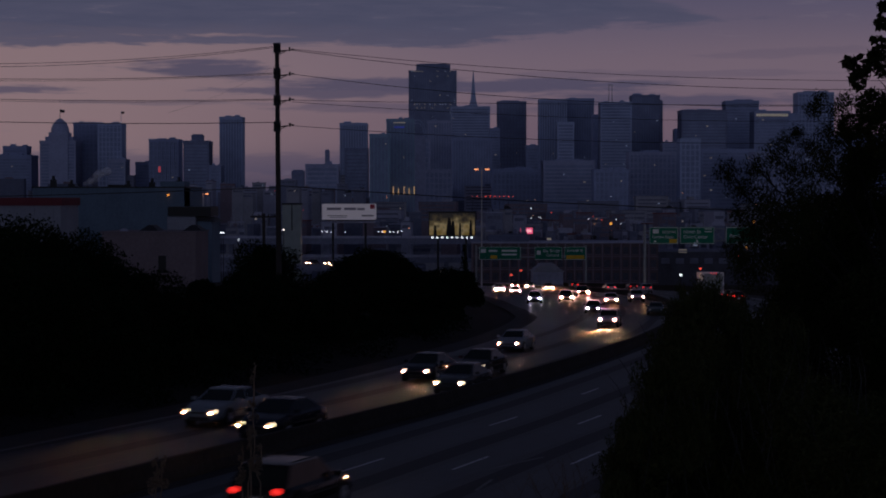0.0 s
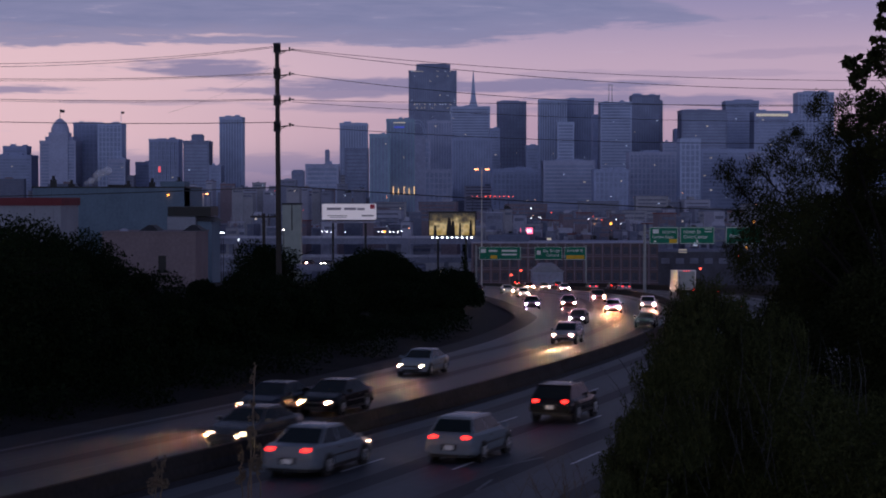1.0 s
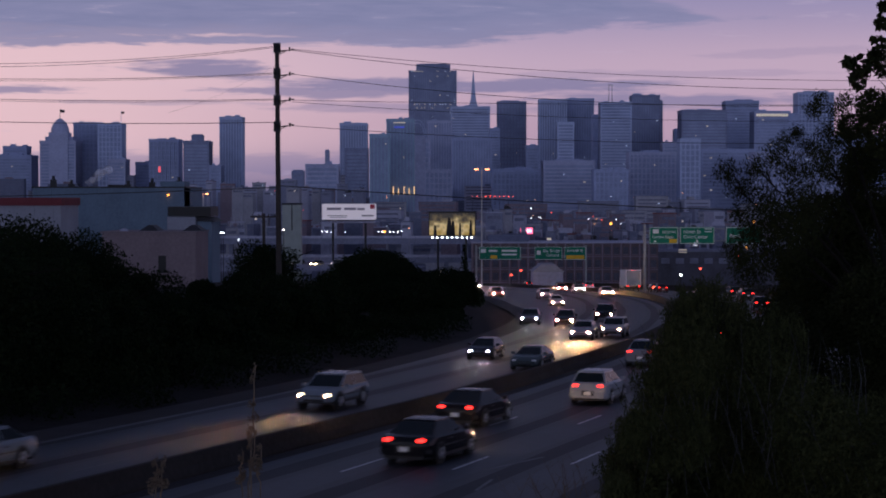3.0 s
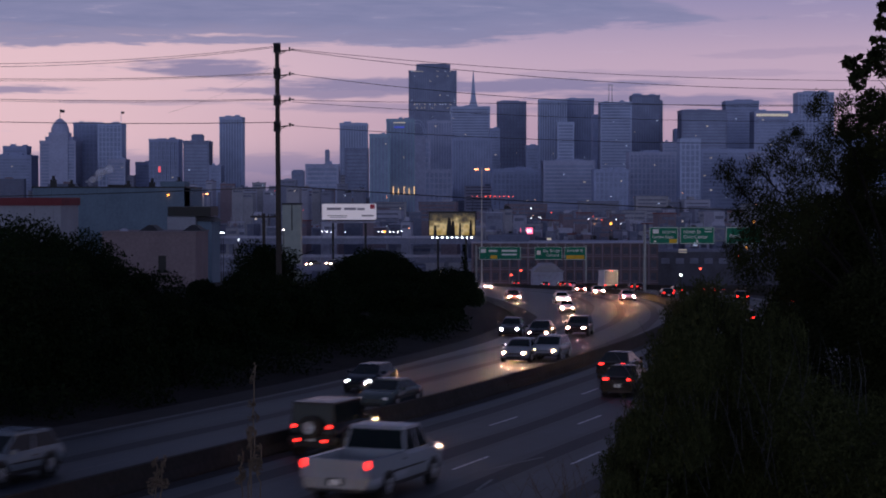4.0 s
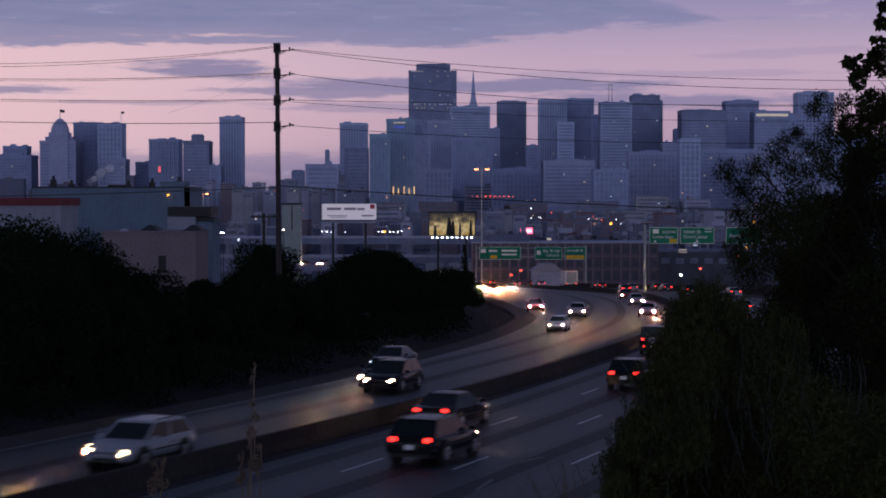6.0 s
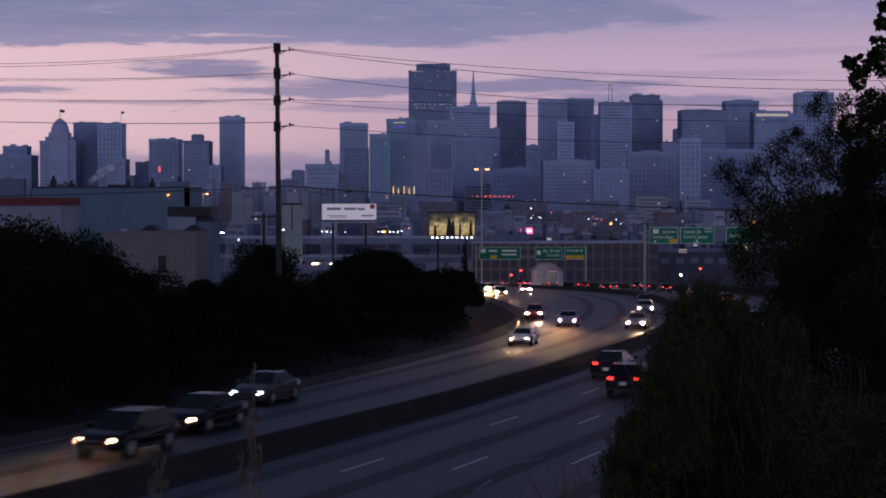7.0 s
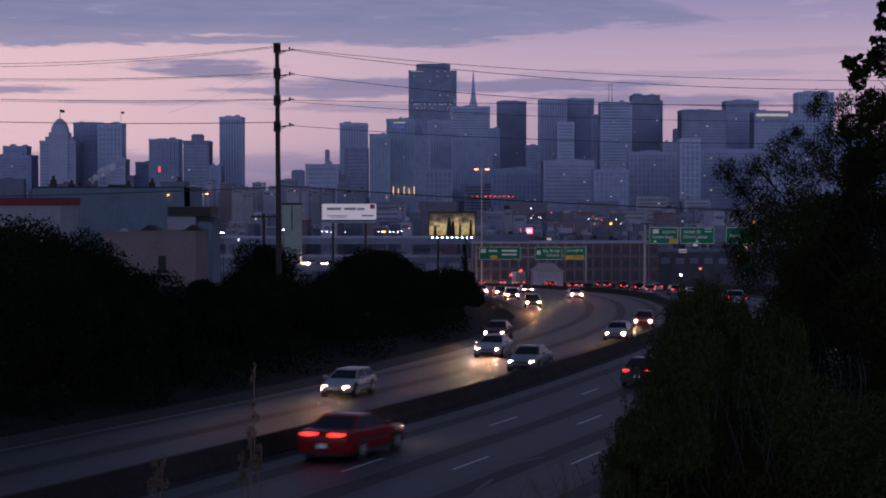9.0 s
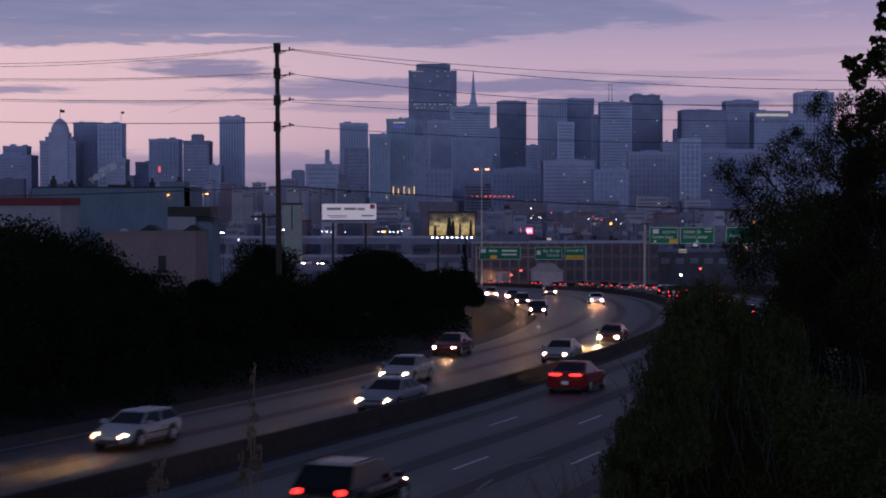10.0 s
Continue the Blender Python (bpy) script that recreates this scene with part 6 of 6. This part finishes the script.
def motions():
    drive(car("sedan", "grey", "dark grey saloon car with lit headlights", "warm"), -1, 88.4, -23.94, 0.000, [(1.0, -1.7), (1.2, -1.8), (1.5, -2.0)])
    drive(car("sedan", "navy", "dark blue saloon car with lit headlights", "warm"), -1, 95.5, -20.74, 0.000, [(1.0, -5.6), (1.2, -5.5), (1.5, -5.3)])
    drive(car("sedan", "black", "black saloon car with lit headlights", "warm"), -1, 99.6, -22.65, 0.000, [(1.0, -3.8), (1.2, -3.8), (1.5, -3.7)])
    drive(car("sedan", "silver", "silver saloon car with bright headlights", "warm"), -1, 121.4, -22.26, 0.011, [(1.0, -7.0), (1.8, -6.8), (2.5, -6.7)])
    drive(car("suv", "silver", "silver sport utility car with bright headlights", "warm"), -1, 157.1, -26.10, 0.021, [(1.0, -5.2), (2.4, -4.8), (3.8, -4.6)])
    drive(car("wagon", "navy", "dark hatchback with bluish headlights", "cool"), -1, 187.8, -24.98, 0.046, [(1.0, -8.4), (3.0, -7.0), (5.0, -5.7)])
    drive(car("low_sedan", "pewter", "silver saloon car with its headlights off", "off"), -1, 183.5, -26.32, 0.081, [(1.0, -2.1), (3.0, -2.3), (5.0, -2.3)])
    drive(car("sedan", "grey", "grey saloon car with bluish headlights", "cool"), -1, 218.6, -18.97, -0.114, [(1.0, -15.2), (4.5, -10.3), (8.0, -7.7)])
    drive(car("sedan", "black", "black saloon car with lit headlights", "warm"), -1, 224.6, -22.07, -0.033, [(1.0, -11.3), (4.2, -7.7), (7.5, -5.4)])
    drive(car("sedan", "silver", "silver saloon car with warm headlights", "warm"), -1, 214.0, -25.53, -0.037, [(1.0, -6.4), (3.2, -4.8), (5.5, -3.5)])
    drive(car("suv", "white", "white sport utility car with warm headlights", "warm"), -1, 224.2, -27.97, 0.038, [(1.0, -2.8), (3.2, -3.1), (5.5, -2.5)])
    drive(car("suv", "black", "black sport utility car with warm headlights", "warm"), -1, 250.4, -26.89, -0.034, [(1.0, -7.5), (4.0, -6.0), (7.0, -4.5)])
    drive(car("wagon", "white", "white hatchback with lit headlights", "warm"), -1, 264.8, -18.05, -0.211, [(1.0, -15.7), (5.5, -8.9), (10.0, -5.5)])
    drive(car("sedan", "maroon", "dark red saloon car with lit headlights", "warm"), -1, 300.5, -17.76, -0.070, [(2.5, -20.1), (6.2, -14.2), (10.0, -9.9)])
    drive(car("sedan", "white", "white saloon car with lit headlights", "warm"), -1, 293.2, -18.12, -0.187, [(1.0, -16.1), (5.5, -10.0), (10.0, -6.1)])
    drive(car("sedan", "silver", "silver saloon car beside the median barrier", "warm"), -1, 324.3, -23.77, -0.080, [(1.0, -4.8), (5.5, -3.0), (10.0, -1.9)])
    drive(car("sedan", "silver", "silver saloon car with warm headlights", "warm"), -1, 359.9, -24.61, -0.028, [(4.5, -4.2), (7.2, -3.1), (10.0, -1.8)])
    drive(car("sedan", "maroon", "dark red saloon car with warm headlights", "warm"), -1, 387.0, -25.21, -0.039, [(4.5, -4.1), (7.2, -2.7), (10.0, -2.0)])
    drive(car("suv", "black", "black sport utility car with lit headlights", "warm"), -1, 401.1, -22.23, 0.010, [(7.0, -18.8), (8.5, -16.1), (10.0, -13.5)])
    drive(car("sedan", "silver", "silver saloon car with lit headlights", "warm"), -1, 459.4, -24.64, 0.010, [(7.0, -12.4), (8.5, -10.1), (10.0, -8.1)])
    drive(car("sedan", "silver", "silver saloon car with lit headlights", "warm"), -1, 71.5, -21.71, 0.000, [(0.4, -6.3), (0.5, -6.2), (0.6, -6.2)])
    drive(car("sedan", "navy", "dark blue saloon car with lit headlights", "warm"), -1, 67.7, -24.63, 0.000, [(0.4, -2.1), (0.5, -2.1), (0.6, -2.0)])
    drive(car("sedan", "grey", "grey saloon car with lit headlights", "warm"), -1, 510.2, -25.66, 0.000, [(7.5, -14.4), (8.8, -13.1), (10.0, -11.7)])
    drive(car("suv", "navy", "dark blue sport utility car with lit headlights", "warm"), -1, 460.9, -25.35, 0.000, [(7.5, -19.4), (8.8, -18.0), (10.0, -16.5)])
    drive(car("sedan", "black", "black saloon car with lit headlights", "warm"), -1, 461.4, -23.30, 0.000, [(7.5, -19.8), (8.8, -18.7), (10.0, -17.7)])
    drive(car("sedan", "beige", "beige saloon car with lit headlights", "warm"), -1, 494.4, -25.07, 0.000, [(8.5, -20.4), (9.2, -20.3), (10.0, -20.1)])
    drive(car("tall_sedan", "silver", "silver saloon car with glowing tail lights", "away"), 1, 33.0, 25.66, 0.000, [(1.0, 3.2), (1.8, 3.3), (2.5, 3.4)])
    drive(car("hatch", "silver", "silver hatchback with glowing tail lights", "away"), 1, 39.1, 24.65, 0.000, [(1.0, 6.6), (1.5, 6.6), (2.0, 6.6)])
    drive(car("suv", "black", "black sport utility car with glowing tail lights", "away"), 1, 50.1, 27.08, 0.000, [(1.0, 6.1), (1.2, 6.2), (1.5, 6.2)])
    drive(car("hatch", "white", "white hatchback with glowing tail lights", "away"), 1, 8.6, 25.57, 0.000, [(2.0, 5.4), (2.2, 5.5), (2.5, 5.6)])
    drive(car("sedan", "black", "black saloon car with glowing tail lights", "away"), 1, -2.5, 25.60, 0.000, [(2.0, 2.7), (3.0, 3.2), (4.0, 3.7)])
    drive(car("sedan", "black", "black saloon car with glowing tail lights", "away"), 1, -18.1, 26.97, 0.000, [(2.5, 5.1), (3.2, 5.6), (4.0, 6.0)])
    drive(car("jeep", "black", "black boxy off-road car with a spare wheel on its back", "away"), 1, -49.3, 28.32, 0.000, [(4.0, 1.7), (4.8, 2.1), (5.5, 2.5)])
    drive(car("pickup", "white", "white pickup truck with an open cargo bed", "away"), 1, -67.3, 30.38, 0.000, [(4.0, 6.6), (4.5, 6.9), (5.0, 7.2)])
    drive(car("suv", "black", "black sport utility car with glowing tail lights", "away"), 1, -70.7, 27.29, 0.000, [(4.5, 5.2), (5.0, 5.4), (5.5, 5.6)])
    drive(car("sedan", "black", "black saloon car with glowing tail lights", "away"), 1, -92.9, 27.60, 0.000, [(5.5, 2.5), (6.2, 2.9), (7.0, 3.3)])
    drive(car("suv", "black", "black sport utility car with roof rails", "away"), 1, -100.5, 27.15, 0.000, [(5.5, 5.5), (6.2, 5.9), (7.0, 6.3)])
    drive(car("sedan", "grey", "dark grey saloon car with glowing tail lights", "away"), 1, -174.5, 29.78, 0.026, [(7.5, 4.6), (8.2, 5.1), (9.0, 5.8)])
    drive(car("coupe", "red", "red muscle coupe with wide glowing tail lights", "away"), 1, -189.4, 28.02, 0.000, [(8.5, 2.3), (9.2, 2.8), (10.0, 3.3)])
    drive(car("suv", "black", "black sport utility car with glowing tail lights", "away"), 1, -204.6, 25.50, 0.000, [(10.0, 7.7)])
    drive(box_truck(), 1, 222.0, 25.5, 0.0, [(0.0, 6.0), (10.0, 6.0)])
    drive(car("sedan", "grey", "grey saloon car with red tail lights beyond the bend", "away"), 1, 367.5, 22.0, 0.0, [(0.0, 5.6), (10.0, 5.6)])
    drive(car("sedan", "silver", "silver saloon car with red tail lights beyond the bend", "away"), 1, 298.5, 22.0, 0.0, [(0.0, 2.4), (10.0, 2.4)])
    drive(car("sedan", "maroon", "maroon saloon car with red tail lights beyond the bend", "away"), 1, 317.5, 22.0, 0.0, [(0.0, 9), (10.0, 9)])
    drive(car("suv", "white", "white sport utility car with red tail lights beyond the bend", "away"), 1, 282.0, 22.0, 0.0, [(0.0, 5.6), (10.0, 5.6)])
    drive(car("sedan", "black", "black saloon car with red tail lights beyond the bend", "away"), 1, 228.0, 22.0, 0.0, [(0.0, 9), (10.0, 9)])
    drive(car("sedan", "black", "black saloon car with red tail lights beyond the bend", "away"), 1, 455.5, 22.0, 0.0, [(0.0, 9), (10.0, 9)])
    drive(car("sedan", "maroon", "maroon saloon car with red tail lights beyond the bend", "away"), 1, 222.0, 22.0, 0.0, [(0.0, 9), (10.0, 9)])
    drive(car("hatch", "silver", "silver hatchback with red tail lights beyond the bend", "away"), 1, 164.0, 22.0, 0.0, [(0.0, 5.6), (10.0, 5.6)])
    drive(car("suv", "grey", "grey sport utility car with red tail lights beyond the bend", "away"), 1, 179.0, 22.0, 0.0, [(0.0, 12.2), (10.0, 12.2)])
    drive(car("sedan", "black", "black saloon car with red tail lights beyond the bend", "away"), 1, 150.0, 22.0, 0.0, [(0.0, 2.4), (10.0, 2.4)])
    drive(car("suv", "black", "black sport utility car with red tail lights beyond the bend", "away"), 1, 130.5, 22.0, 0.0, [(0.0, 9), (10.0, 9)])
    drive(car("sedan", "grey", "grey saloon car with red tail lights beyond the bend", "away"), 1, 170.0, 22.0, 0.0, [(0.0, 12.2), (10.0, 12.2)])
    drive(car("sedan", "white", "white saloon car with red tail lights beyond the bend", "away"), 1, 113.5, 22.0, 0.0, [(0.0, 12.2), (10.0, 12.2)])
    # steam drifts up and to the right
    for p, (x, y, z) in PUFFS:
        walk(p, [(0.0, pose(x - 2.0, y, z - 1.5)), (10.0, pose(x + 2.5, y, z + 2.0, 0, 0, 25))])
    # cars queueing along the off-ramp
    for k, (kind, colour) in enumerate((("sedan", "silver"), ("suv", "black"), ("sedan", "grey"), ("hatch", "white"), ("sedan", "black"))):
        ob, _ = car(kind, colour, colour + " car with lit headlights on the off-ramp", "away")
        walk(ob, [(t, pose(-36.0 + 4.6 * k - 1.1 * t, 433.0 + 1.2 * (k % 2), 15.91, 0, 0, 160)) for t in (0.0, 5.0, 10.0)])


motions()
